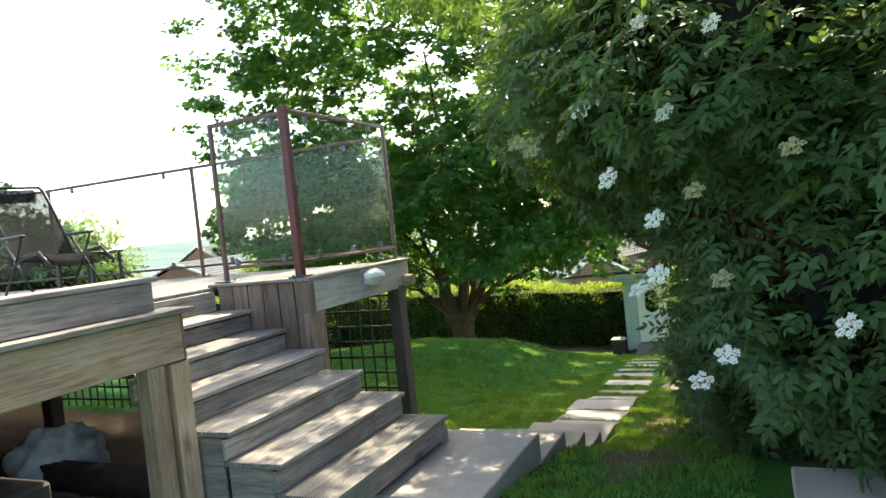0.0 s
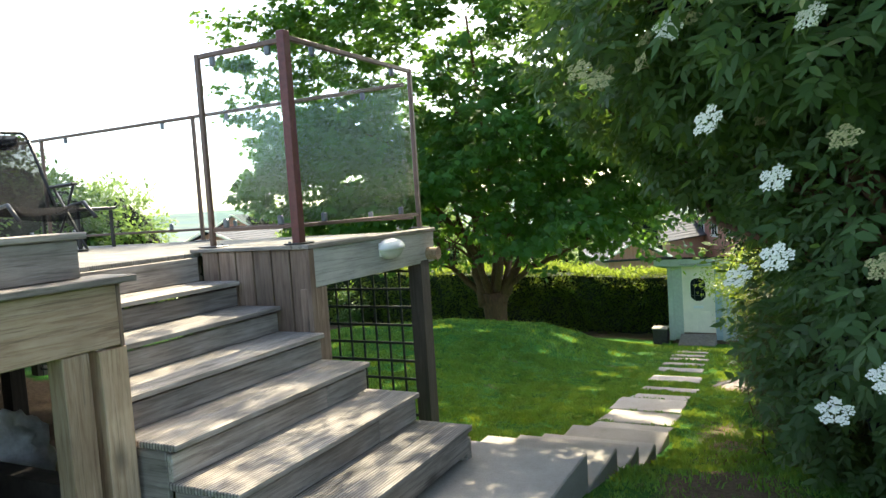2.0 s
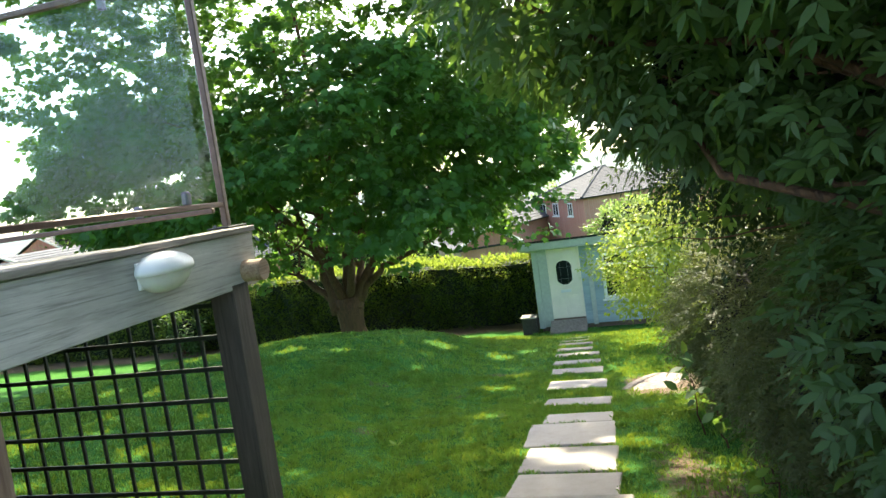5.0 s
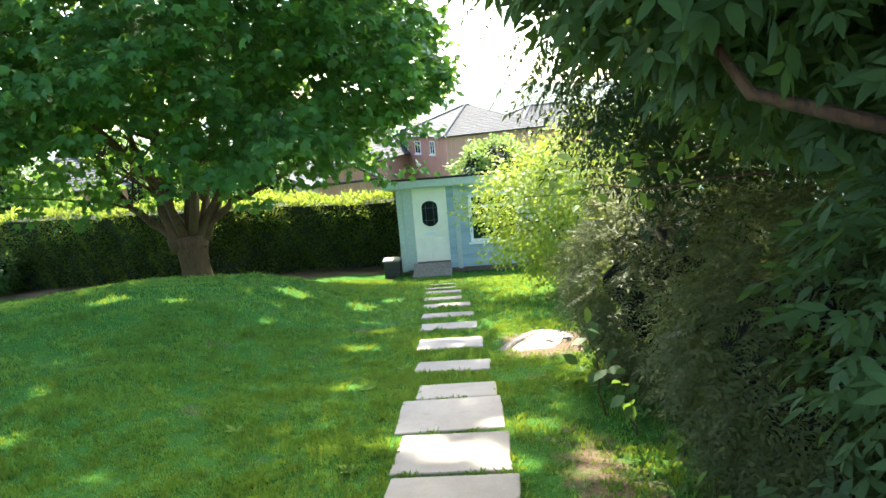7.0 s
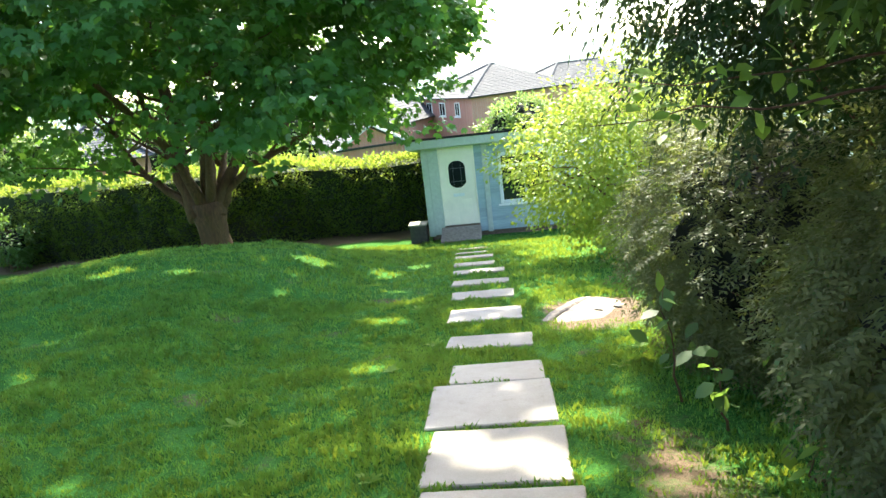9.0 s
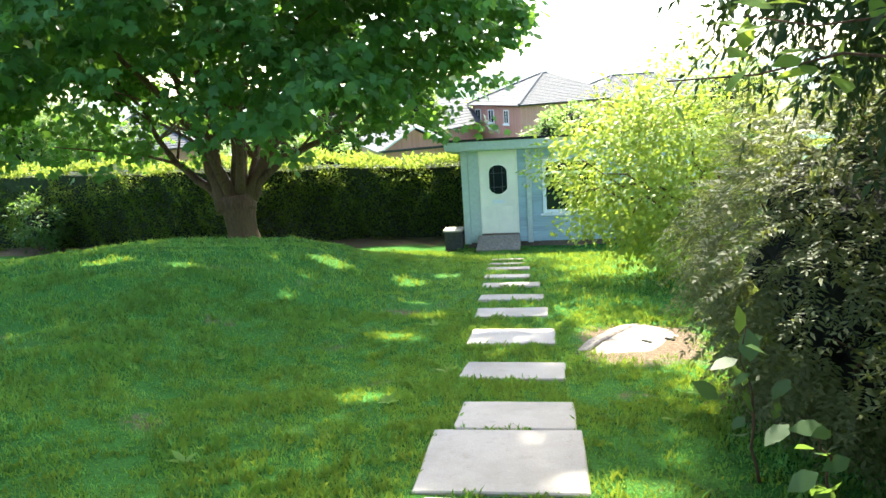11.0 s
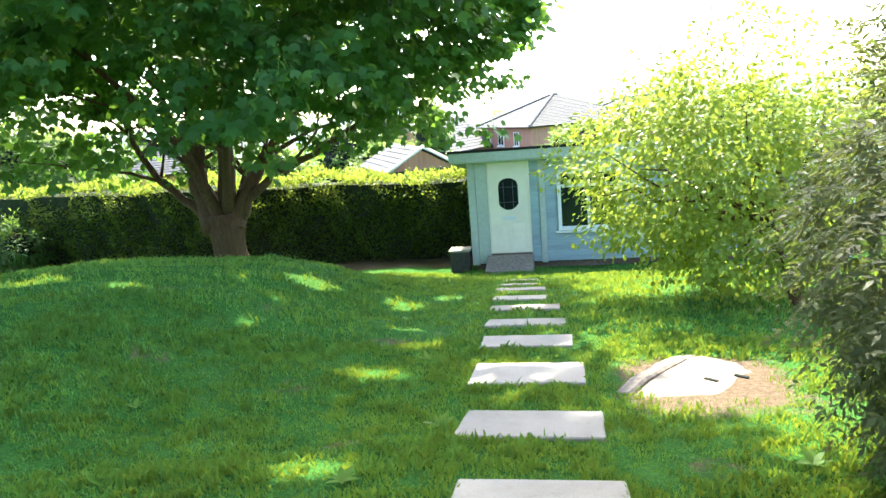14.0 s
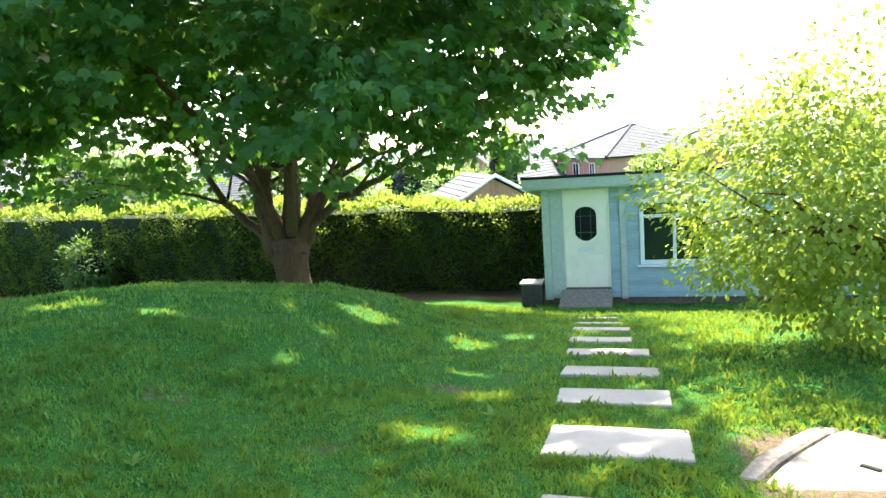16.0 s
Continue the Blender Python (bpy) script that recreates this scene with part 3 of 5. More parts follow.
PZ = DZ + 0.027
railing("glass_railing", (-1.84, 3.64), (-1.84, 5.25), PZ, 2.57, "maroon steel railing with a clear glass pane", big_a=True)
railing("glass_railing", (-2.57, 3.64), (-1.84, 3.64), PZ, 2.55, "narrow steel-framed glass railing beside stairs", end_b=False)
railing("glass_railing", (-8.5, 5.25), (-1.875, 5.25), DZ + 0.001, 2.47, "long brown steel railing with glass panes on the deck edge", mid_posts=(1.85, 4.2), end_b=False)

# ---- trellis under the deck ----


def trellis(a, b, z0, z1, step=0.13):
    a, b = Vector(a), Vector(b)
    d = (b - a)
    length = d.length
    ang = math.atan2(d.y, d.x)
    t = thing("trellis", ((a.x + b.x) / 2, (a.y + b.y) / 2, z0), "dark green square-grid garden trellis under deck", "trellis", "trellis panels")
    m = Matrix.Translation(a) @ Matrix.Rotation(ang, 4, "Z")
    s = 0.02
    while s < length:
        bm = box_bm(s - 0.009, s + 0.009, 0.0, 0.014, z0, z1, 0.002)
        bm.transform(m)
        part("slat", bm, trellis_mat, t)
        s += step
    z = z0 + 0.14
    while z < z1:
        bm = box_bm(0, length, -0.013, -0.0005, z - 0.011, z + 0.011, 0.002)
        bm.transform(m)
        part("slat", bm, trellis_mat, t)
        z += 0.152
    return t


trellis((-4.22, 5.1, 0), (-1.84, 5.1, 0), -0.60, 1.0)
trellis((-6.84, 5.1, 0), (-4.38, 5.1, 0), -0.60, 1.0)

# ---- bulkhead lamp on the fascia ----
lamp = thing("bulkhead_lamp", (-1.716, 4.58, 1.13), "white oval bulkhead lamp on the deck fascia", "wall lamp")
bm = bmesh.new()
bmesh.ops.create_uvsphere(bm, u_segments=28, v_segments=14, radius=1, matrix=Matrix.LocRotScale((-1.70, 4.52, 1.15), None, (0.085, 0.165, 0.065)))
bmesh.ops.delete(bm, geom=[v for v in bm.verts if v.co.z < 1.135 or v.co.x < -1.714], context="VERTS")
bmesh.ops.solidify(bm, geom=bm.faces[:], thickness=0.006)
part("hood", bm, white_plastic, lamp, "glossy white plastic hood", True)
bm = bmesh.new()
bmesh.ops.create_uvsphere(bm, u_segments=28, v_segments=14, radius=1, matrix=Matrix.LocRotScale((-1.70, 4.52, 1.14), None, (0.072, 0.148, 0.08)))
bmesh.ops.delete(bm, geom=[v for v in bm.verts if v.co.z > 1.145 or v.co.x < -1.714], context="VERTS")
part("diffuser", bm, lamp_glass_mat, lamp, "frosted ribbed diffuser", True)
box("base_plate", -1.715, -1.704, 4.38, 4.66, 1.09, 1.19, white_plastic, lamp)

# ---- reclining chair on the deck ----


def recliner(m):
    c = thing("reclining_chair", (0, 0, 0), "black mesh folding reclining garden chair on the deck", "chair")
    for s in (-0.3, 0.3):
        part("back_tube", tube_bm([(s, 0.0, 0.36), (s, -0.42, 0.95), (s * 0.97, -0.55, 1.13), (s * 0.85, -0.57, 1.17)], 0.017), black_metal, c, smooth=True)
        part("seat_tube", tube_bm([(s, 0.02, 0.36), (s, 0.3, 0.42), (s, 0.58, 0.44), (s, 0.80, 0.30)], 0.017), black_metal, c, smooth=True)
        part("leg", tube_bm([(s * 1.1, -0.25, 0.012), (s * 1.1, 0.1, 0.33), (s * 1.1, 0.32, 0.60)], 0.012), black_metal, c, smooth=True)
        part("leg", tube_bm([(s * 1.1, 0.5, 0.012), (s * 1.1, 0.15, 0.35), (s * 1.1, -0.14, 0.62)], 0.012), black_metal, c, smooth=True)
        bm = box_bm(s * 1.1 - 0.03, s * 1.1 + 0.03, -0.2, 0.36, 0.60, 0.628, 0.01)
        part("armrest", bm, black_metal, c)
    part("top_tube", tube_bm([(-0.255, -0.57, 1.17), (0.255, -0.57, 1.17)], 0.017), black_metal, c, smooth=True)
    for yy, zz in ((-0.25, 0.012), (0.5, 0.012)):
        part("foot_bar", tube_bm([(-0.33, yy, zz), (0.33, yy, zz)], 0.012), black_metal, c, smooth=True)
    for nm, ps in (("backrest", [(0.03, 0.375), (-0.2, 0.67), (-0.41, 0.95), (-0.53, 1.13)]), ("seat", [(0.03, 0.37), (0.3, 0.395), (0.57, 0.43), (0.79, 0.31)])):
        bm = bmesh.new()
        rows = [[bm.verts.new((x, yy, zz - 0.03 * (1 - (x / 0.28) ** 2))) for x in np.linspace(-0.28, 0.28, 9)] for yy, zz in ps]
        for u, v in zip(rows, rows[1:]):
            for k in range(8):
                bm.faces.new((u[k], u[k + 1], v[k + 1], v[k]))
        bmesh.ops.solidify(bm, geom=bm.faces[:], thickness=0.006)
        sheet = part(nm, bm, black_fabric, c, "black woven mesh sheet", True)
    for s in (-0.292, 0.292):
        for k in range(10):
            t = (k + 0.5) / 10
            part("lacing", tube_bm([(s * 0.95, 0.0 - 0.53 * t, 0.385 + 0.74 * t), (s * 1.04, 0.0 - 0.53 * t, 0.40 + 0.74 * t)], 0.006, 5), black_metal, c)
    part("headrest", box_bm(-0.2, 0.2, -0.55, -0.49, 1.0, 1.14, 0.02), black_fabric, c, "padded black headrest")
    c.matrix_world = m
    return c


recliner(pose(-5.25, 4.05, DZ + 0.001, 0, 0, 256))
tb = thing("side_table", (-5.5, 4.6, DZ), "low black side table behind the chair", "table")
box("tabletop", -5.75, -5.15, 4.5, 4.95, 1.60, 1.63, black_metal, tb)
for xx in (-5.72, -5.2):
    for yy in (4.53, 4.9):
        box("leg", xx, xx + 0.03, yy, yy + 0.03, DZ, 1.598, black_metal, tb)

# ---- stored things under the deck ----


def sack(x, yy, z, s, label, rng):
    bm = bmesh.new()
    bmesh.ops.create_icosphere(bm, subdivisions=4, radius=1)
    for v in bm.verts:
        f = noise.fractal(v.co * 2.4 + Vector((x * 3, yy, 0)), 0.7, 2.0, 5)
        v.co *= 1 + 0.30 * f
        v.co.x, v.co.y, v.co.z = v.co.x * s[0], v.co.y * s[1], max(v.co.z, -0.72) * s[2] + s[2] * 0.72
        v.co += Vector((x, yy, z))
    return tagged(part("storage_sack", bm, tarp_mat, None, smooth=True), label, "sack")


rng = np.random.default_rng(3)
sack(-2.55, 3.2, 0.0, (0.2, 0.26, 0.34), "crumpled grey plastic sack stored under deck", rng)
sack(-3.0, 2.3, 0.0, (0.27, 0.3, 0.27), "large crumpled pale sack under the deck", rng)
for i in range(4):
    yy = 1.0 + i * 0.35
    tagged(box("timber_offcut", -3.6 + i * 0.1, -1.75, yy, yy + 0.12, 0.0 + 0.04 * i, 0.1 + 0.06 * i, dark_box), "dark timber offcut lying under the deck", "timber")
tagged(box("storage_crate", -2.6, -2.0, 1.0, 1.5, 0.0, 0.45, dark_box, bev=0.02), "dark wooden crate under the deck", "crate")

# ---- paving slabs ----


def slab(x0, x1, y0, y1, z, thick=0.05, tilt=0.0, yaw=0.0, name="paving_slab"):
    bm = box_bm(-(x1 - x0) / 2, (x1 - x0) / 2, -(y1 - y0) / 2, (y1 - y0) / 2, -thick, 0, 0.008)
    bmesh.ops.subdivide_edges(bm, edges=bm.edges[:], cuts=2, use_grid_fill=True)
    for v in bm.verts:
        f = noise.noise(v.co * 4 + Vector((x0 * 9, y0 * 9, 0)))
        v.co.x += 0.008 * f
        v.co.y += 0.008 * noise.noise(v.co * 5 + Vector((y0 * 7, 3, x0)))
    bm.transform(Matrix.Translation(((x0 + x1) / 2, (y0 + y1) / 2, z)) @ Euler((radians(tilt), 0, radians(yaw))).to_matrix().to_4x4())
    return part(name, bm, concrete, garden_path)


garden_path = thing("garden_path", (-0.7, 8.0, -1.2), "stepping-stone path of pale worn concrete slabs", "path", kind="structure")
for x0, x1, y0, y1, z, th in ((-1.0, -0.10, 2.6, 3.85, 0.0, 0.24), (-1.0, -0.09, 3.80, 4.50, -0.20, 0.22), (-1.0, -0.08, 4.46, 5.12, -0.40, 0.2), (-1.02, -0.08, 5.08, 5.75, -0.60, 0.18), (-1.03, -0.12, 5.72, 6.62, -0.80, 0.16)):
    slab(x0, x1, y0, y1, z, th)
STONES = ((-1.02, -0.22, 6.66, 7.48), (-1.03, -0.25, 7.53, 8.24), (-1.10, -0.275, 8.30, 9.02), (-1.01, -0.31, 9.03, 9.60), (-1.14, -0.355, 10.22, 10.76), (-1.21, -0.43, 11.28, 11.77), (-1.25, -0.50, 12.24, 12.6),
          (-1.30, -0.55, 13.1, 13.46), (-1.37, -0.62, 14.05, 14.4), (-1.42, -0.78, 14.9, 15.25), (-1.47, -0.82, 15.8, 16.15), (-1.55, -0.95, 16.9, 17.25), (-1.6, -1.0, 18.0, 18.4))
for x0, x1, y0, y1 in STONES:
    za, zb = float(ground_z((x0 + x1) / 2, y0)) + 0.022, float(ground_z((x0 + x1) / 2, y1)) + 0.022
    slab(x0, x1, y0, y1, (za + zb) / 2, 0.06, math.degrees(math.atan2(zb - za, y1 - y0)), rng.uniform(-1.5, 1.5))
tagged(box("doorstep_slab", 1.5, 2.3, 2.55, 3.3, -0.05, 0.03, concrete, bev=0.01), "pale concrete slab lying beside the elder bush", "slab")

# concrete cover in the grass, lying a little proud on worn earth
cover = thing("inspection_cover", (0.3, 11.35, -1.6), "weathered concrete inspection cover with dark holes", "drain cover")
COVER = pose(0.31, 11.35, -1.56, -3, 1, -34.5)


def cover_slab(x0, x1, y0, y1, top, bm_sub=4):
    bm = box_bm(x0, x1, y0, y1, -0.16, top, 0.016)
    bmesh.ops.subdivide_edges(bm, edges=bm.edges[:], cuts=bm_sub, use_grid_fill=True)
    for v in bm.verts:
        v.co += Vector((noise.noise(v.co * 6), noise.noise(v.co * 6 + Vector((3, 0, 0))), 0.5 * noise.noise(v.co * 7))) * 0.018
        v.co.z -= 0.05 * (abs(v.co.x) / 0.45) ** 3 + 0.05 * (abs(v.co.y) / 0.5) ** 3
    bm.transform(COVER)
    return bm


part("slab", cover_slab(-0.23, 0.36, -0.48, 0.48, 0.0), cover_mat, cover)
part("rim", cover_slab(-0.37, -0.25, -0.48, 0.48, 0.004), cover_mat, cover)
# dark blocks on the slab stand in for the shaded holes
for u, v_ in ((0.08, -0.06), (0.2, 0.12)):
    bm = box_bm(u - 0.045, u + 0.045, v_ - 0.016, v_ + 0.016, -0.02, 0.006, 0.004)
    bm.transform(COVER)
    part("lifting_hole", bm, core_mat, cover)

# ---- summer house ----
HX0, HX1, HY, HY1 = -2.56, 4.4, 22.0, 24.9
hut = thing("summer_house", (0.4, 23.4, -3.2), "pale blue-green timber summer house with flat roof", "shed")
box("base", HX0 + 0.05, HX1 - 0.05, HY + 0.06, HY1 - 0.05, -3.6, -3.17, soil_brick, hut)
# inner walls with openings left for door and window
wall_parts = [(HX0, -2.15, -3.17, -0.92), (-1.27, -0.62, -3.17, -0.92), (-2.15, -1.27, -0.955, -0.92), (-0.62, 0.56, -3.17, -2.50), (-0.62, 0.56, -1.24, -0.92), (0.56, HX1, -3.17, -0.92)]
for a, b, c, d in wall_parts:
    box("front_wall", a, b, HY + 0.02, HY + 0.09, c, d, green_trim, hut, bev=0)
box("side_wall", HX0, HX0 + 0.07, HY + 0.092, HY1, -3.17, -1.38, shiplap, hut, bev=0)
box("side_wall", HX1 - 0.07, HX1, HY + 0.092, HY1, -3.17, -1.38, shiplap, hut, bev=0)
box("back_wall", HX0 + 0.072, HX1 - 0.072, HY1 - 0.07, HY1, -3.17, -1.38, shiplap, hut, bev=0)
box("floor", HX0 + 0.07, HX1 - 0.07, HY + 0.09, HY1 - 0.07, -3.168, -3.1, dark_box, hut, bev=0)


def weatherboard(x0, x1, z0, z1):
    bm = bmesh.new()
    vs = [bm.verts.new(p) for p in ((x0, HY - 0.022, z0), (x1, HY - 0.022, z0), (x1, HY - 0.004, z1), (x0, HY - 0.004, z1), (x0, HY + 0.018, z0), (x1, HY + 0.018, z0), (x1, HY + 0.018, z1), (x0, HY + 0.018, z1))]
    for f in ((0, 1, 2, 3), (5, 4, 7, 6), (4, 5, 1, 0), (3, 2, 6, 7), (4, 0, 3, 7), (1, 5, 6, 2)):
        bm.faces.new([vs[i] for i in f])
    return part("weatherboard", bm, shiplap, hut)


BH = 0.118
k = 0
while -3.16 + k * BH < -0.95:
    z0 = -3.16 + k * BH
    z1 = min(z0 + BH - 0.004, -0.925)
    weatherboard(-1.25, -1.06, z0, z1)
    if z1 < -2.50 or z0 > -1.24:
        weatherboard(-0.93, HX1, z0, z1)
    else:
        weatherboard(-0.93, -0.69, z0, z1)
        weatherboard(0.63, HX1, z0, z1)
    k += 1
box("corner_board", HX0 - 0.02, -2.42, HY - 0.03, HY + 0.018, -3.2, -0.925, green_trim, hut, "grey-green corner board")
box("plain_panel", -2.415, -2.165, HY - 0.016, HY + 0.018, -3.17, -0.925, green_trim, hut)
box("cover_strip", -1.055, -0.935, HY - 0.04, HY + 0.018, -3.19, -0.925, green_trim, hut)
box("cover_strip", 1.9, 2.0, HY - 0.035, HY + 0.018, -3.19, -0.925, green_trim, hut)
# door with its glazed oval light
door = box("door", -2.135, -1.285, HY - 0.005, HY + 0.045, -2.95, -0.96, white_pvc, hut, "cream panelled door with bevelled glass light")
for a, b, c, d in ((-2.16, -2.137, -2.97, -0.95), (-1.283, -1.255, -2.97, -0.95)):
    box("door_frame", a, b, HY - 0.02, HY + 0.05, c, d, white_pvc, hut)
box("threshold", -2.16, -1.255, HY - 0.03, HY + 0.05, -3.16, -2.953, soil_brick, hut)


def light_shape(cx, cz, w, h, y0, y1):
    """The outline of the door's glass: arched top, straight sides, pointed foot."""
    bm = bmesh.new()
    ps = [(cx + u * w, cz + v * h) for u, v in ((-0.5, 0.28), (-0.42, 0.40), (-0.22, 0.48), (0, 0.5), (0.22, 0.48), (0.42, 0.40), (0.5, 0.28), (0.5, -0.30), (0.36, -0.40), (0.14, -0.48), (-0.14, -0.48), (-0.36, -0.40), (-0.5, -0.30))]
    f = [bm.verts.new((px, y0, pz)) for px, pz in ps]
    g = [bm.verts.new((px, y1, pz)) for px, pz in ps]
    bm.faces.new(f)
    bm.faces.new(g[::-1])
    for i in range(len(ps)):
        bm.faces.new((f[i - 1], g[i - 1], g[i], f[i]))
    bmesh.ops.recalc_face_normals(bm, faces=bm.faces[:])
    return bm


part("glass_light_frame", light_shape(-1.715, -1.66, 0.48, 0.78, HY - 0.02, HY - 0.004), white_pvc, door)
part("glass_light", light_shape(-1.715, -1.66, 0.42, 0.70, HY - 0.026, HY - 0.02), dark_glass, door, "dark leaded oval glass")
for k in (-0.1, 0.1):
    box("lead_strip", -1.715 + k - 0.004, -1.715 + k + 0.004, HY - 0.030, HY - 0.0265, -1.96, -1.37, clip_grey, door, bev=0)
for k in (-1.5, -1.83):
    box("lead_strip", -1.90, -1.53, HY - 0.034, HY - 0.0305, k - 0.004, k + 0.004, clip_grey, door, bev=0)
box("letter_box", -1.86, -1.58, HY - 0.018, HY - 0.005, -2.22, -2.14, white_frame, door, "white letter plate", 0.006)
for a, b, c, d in ((-2.02, -1.76, -2.86, -2.30), (-1.66, -1.40, -2.86, -2.30)):
    box("panel_moulding", a, b, HY - 0.012, HY - 0.004, c, d, white_pvc, door, bev=0.005)
# window
win = thing("window", (0.0, HY, -2.5), "white-framed hut window with small top lights", "")
win.parent = hut
win.location = ORG[win] - ORG[hut]
box("window_frame", -0.68, -0.60, HY - 0.045, HY + 0.06, -2.50, -1.22, white_frame, win)
box("window_frame", 0.54, 0.62, HY - 0.045, HY + 0.06, -2.50, -1.22, white_frame, win)
box("window_frame", -0.598, 0.538, HY - 0.045, HY + 0.06, -1.30, -1.22, white_frame, win)
box("window_frame", -0.598, 0.538, HY - 0.045, HY + 0.06, -2.50, -2.42, white_frame, win)
box("transom", -0.598, 0.538, HY - 0.04, HY + 0.055, -1.58, -1.52, white_frame, win)
box("mullion", -0.06, 0.0, HY - 0.038, HY + 0.053, -2.418, -1.582, white_frame, win)
box("window_sill", -0.74, 0.68, HY - 0.09, HY - 0.046, -2.55, -2.505, white_frame, win)
for a, b, c, d in ((-0.598, 0.538, -1.518, -1.302), (-0.598, -0.062, -2.418, -1.582), (0.002, 0.538, -2.418, -1.582)):
    box("pane", a, b, HY + 0.0, HY + 0.008, c, d, dark_glass, win, bev=0)
# roof, falling gently to the back


def fallen(bm):
    for v in bm.verts:
        v.co.z -= 0.14 * max(0.0, v.co.y - (HY - 0.36))
    return bm


part("roof", fallen(box_bm(HX0 - 0.36, HX1 + 0.45, HY - 0.42, HY1 + 0.3, -0.70, -0.645)), felt, hut, "low-pitched dark felt roof")
box("roof_fascia", HX0 - 0.34, HX1 + 0.43, HY - 0.40, HY - 0.362, -0.89, -0.702, green_trim, hut)
part("roof_fascia", fallen(box_bm(HX0 - 0.34, HX0 - 0.30, HY - 0.358, HY1 + 0.28, -0.89, -0.702)), green_trim, hut)
part("soffit", fallen(box_bm(HX0 - 0.298, HX1 + 0.4, HY - 0.358, HY1 + 0.28, -0.918, -0.895, 0)), green_trim, hut)
# doorstep ramp and box
bm = box_bm(-2.24, -1.24, 21.25, 21.96, -3.36, -2.985, 0.012)
for v in bm.verts:
    if v.co.y < 21.5 and v.co.z > -3.2:
        v.co.z -= 0.19
tagged(part("doorstep", bm, cover_mat), "worn grey concrete doorstep at the hut", "doorstep")
pl = thing("planter_box", (-2.85, 22.0, -3.3), "dark wooden box with pale lid beside the hut", "planter")
box("body", -3.05, -2.64, 21.8, 22.2, -3.33, -2.85, dark_box, pl)
box("lid", -3.08, -2.61, 21.77, 22.23, -2.848, -2.81, concrete, pl, "pale stone lid")

# ---- big tree ----
rng = np.random.default_rng(11)


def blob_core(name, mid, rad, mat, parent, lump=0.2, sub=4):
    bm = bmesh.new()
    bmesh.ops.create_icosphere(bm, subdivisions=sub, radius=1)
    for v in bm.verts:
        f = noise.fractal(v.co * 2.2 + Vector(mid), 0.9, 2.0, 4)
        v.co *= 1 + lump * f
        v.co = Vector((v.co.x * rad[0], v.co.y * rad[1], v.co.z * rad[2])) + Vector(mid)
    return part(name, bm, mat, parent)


def stuff(ob):
    ob["kind"] = "stuff"
    return ob


TX, TY, TZ = -8.15, 21.8, -3.2
tree = thing("sycamore_tree", (TX, TY, TZ), "large spreading leafy tree with a forked trunk", "tree")
trunk_bm = tube_bm([(TX, TY, TZ - 0.2), (TX, TY, TZ + 0.1), (TX - 0.02, TY, TZ + 0.6), (TX - 0.03, TY, TZ + 0.95), (TX - 0.05, TY, TZ + 1.25), (TX - 0.06, TY, TZ + 1.5)], [0.60, 0.44, 0.37, 0.38, 0.46, 0.42], 20)
for v in trunk_bm.verts:
    a = math.atan2(v.co.y - TY, v.co.x - TX)
    k = 1 + 0.07 * math.sin(5 * a + 2 * v.co.z) + 0.05 * math.sin(9 * a - v.co.z)
    v.co.x, v.co.y = TX + (v.co.x - TX) * k, TY + (v.co.y - TY) * k
part("trunk", trunk_bm, bark, tree, smooth=True)
limb_plan = [(((-0.28, 0, 1.25), (-1.0, 0.0, 1.87), (-1.52, 0.0, 2.34), (-2.05, 0.1, 3.26), (-2.3, 0.1, 3.7), (-3.7, -0.2, 5.8)), 0.125),
             (((-0.22, 0, 1.15), (-0.62, 0.05, 2.17), (-0.58, 0.2, 3.5), (-0.9, 0.4, 6.0), (-1.6, 0.8, 9.5)), 0.29),
             (((0.02, 0, 1.2), (0.18, -0.1, 2.38), (0.26, -0.2, 3.7), (0.2, -0.5, 6.2), (-0.1, -0.8, 10.5)), 0.24),
             (((0.2, 0, 1.2), (0.42, 0.0, 1.75), (1.0, 0.1, 2.6), (1.77, 0.2, 3.6), (2.2, 0.3, 4.4), (3.2, 0.5, 8.2)), 0.2),
             (((0.25, 0, 1.35), (0.82, 0.0, 1.98), (1.25, -0.1, 2.33), (2.32, -0.2, 2.68), (3.73, -0.4, 3.4), (4.25, -0.5, 3.75), (6.3, -1.0, 4.9)), 0.12),
             (((-0.2, 0.05, 1.3), (-0.95, 0.4, 2.6), (-1.7, 0.8, 4.4), (-3.2, 1.2, 8.0)), 0.16),
             (((0.0, 0.15, 1.2), (0.1, 1.0, 2.2), (0.2, 2.2, 4.0), (0.4, 3.2, 7.0)), 0.16),
             (((-0.05, -0.1, 1.3), (-0.3, -0.9, 2.9), (-0.8, -2.6, 4.7), (-1.4, -4.6, 6.8)), 0.13),
             (((0.05, -0.1, 1.4), (0.7, -1.0, 3.0), (1.7, -2.6, 4.7), (2.8, -4.2, 6.4)), 0.11)]
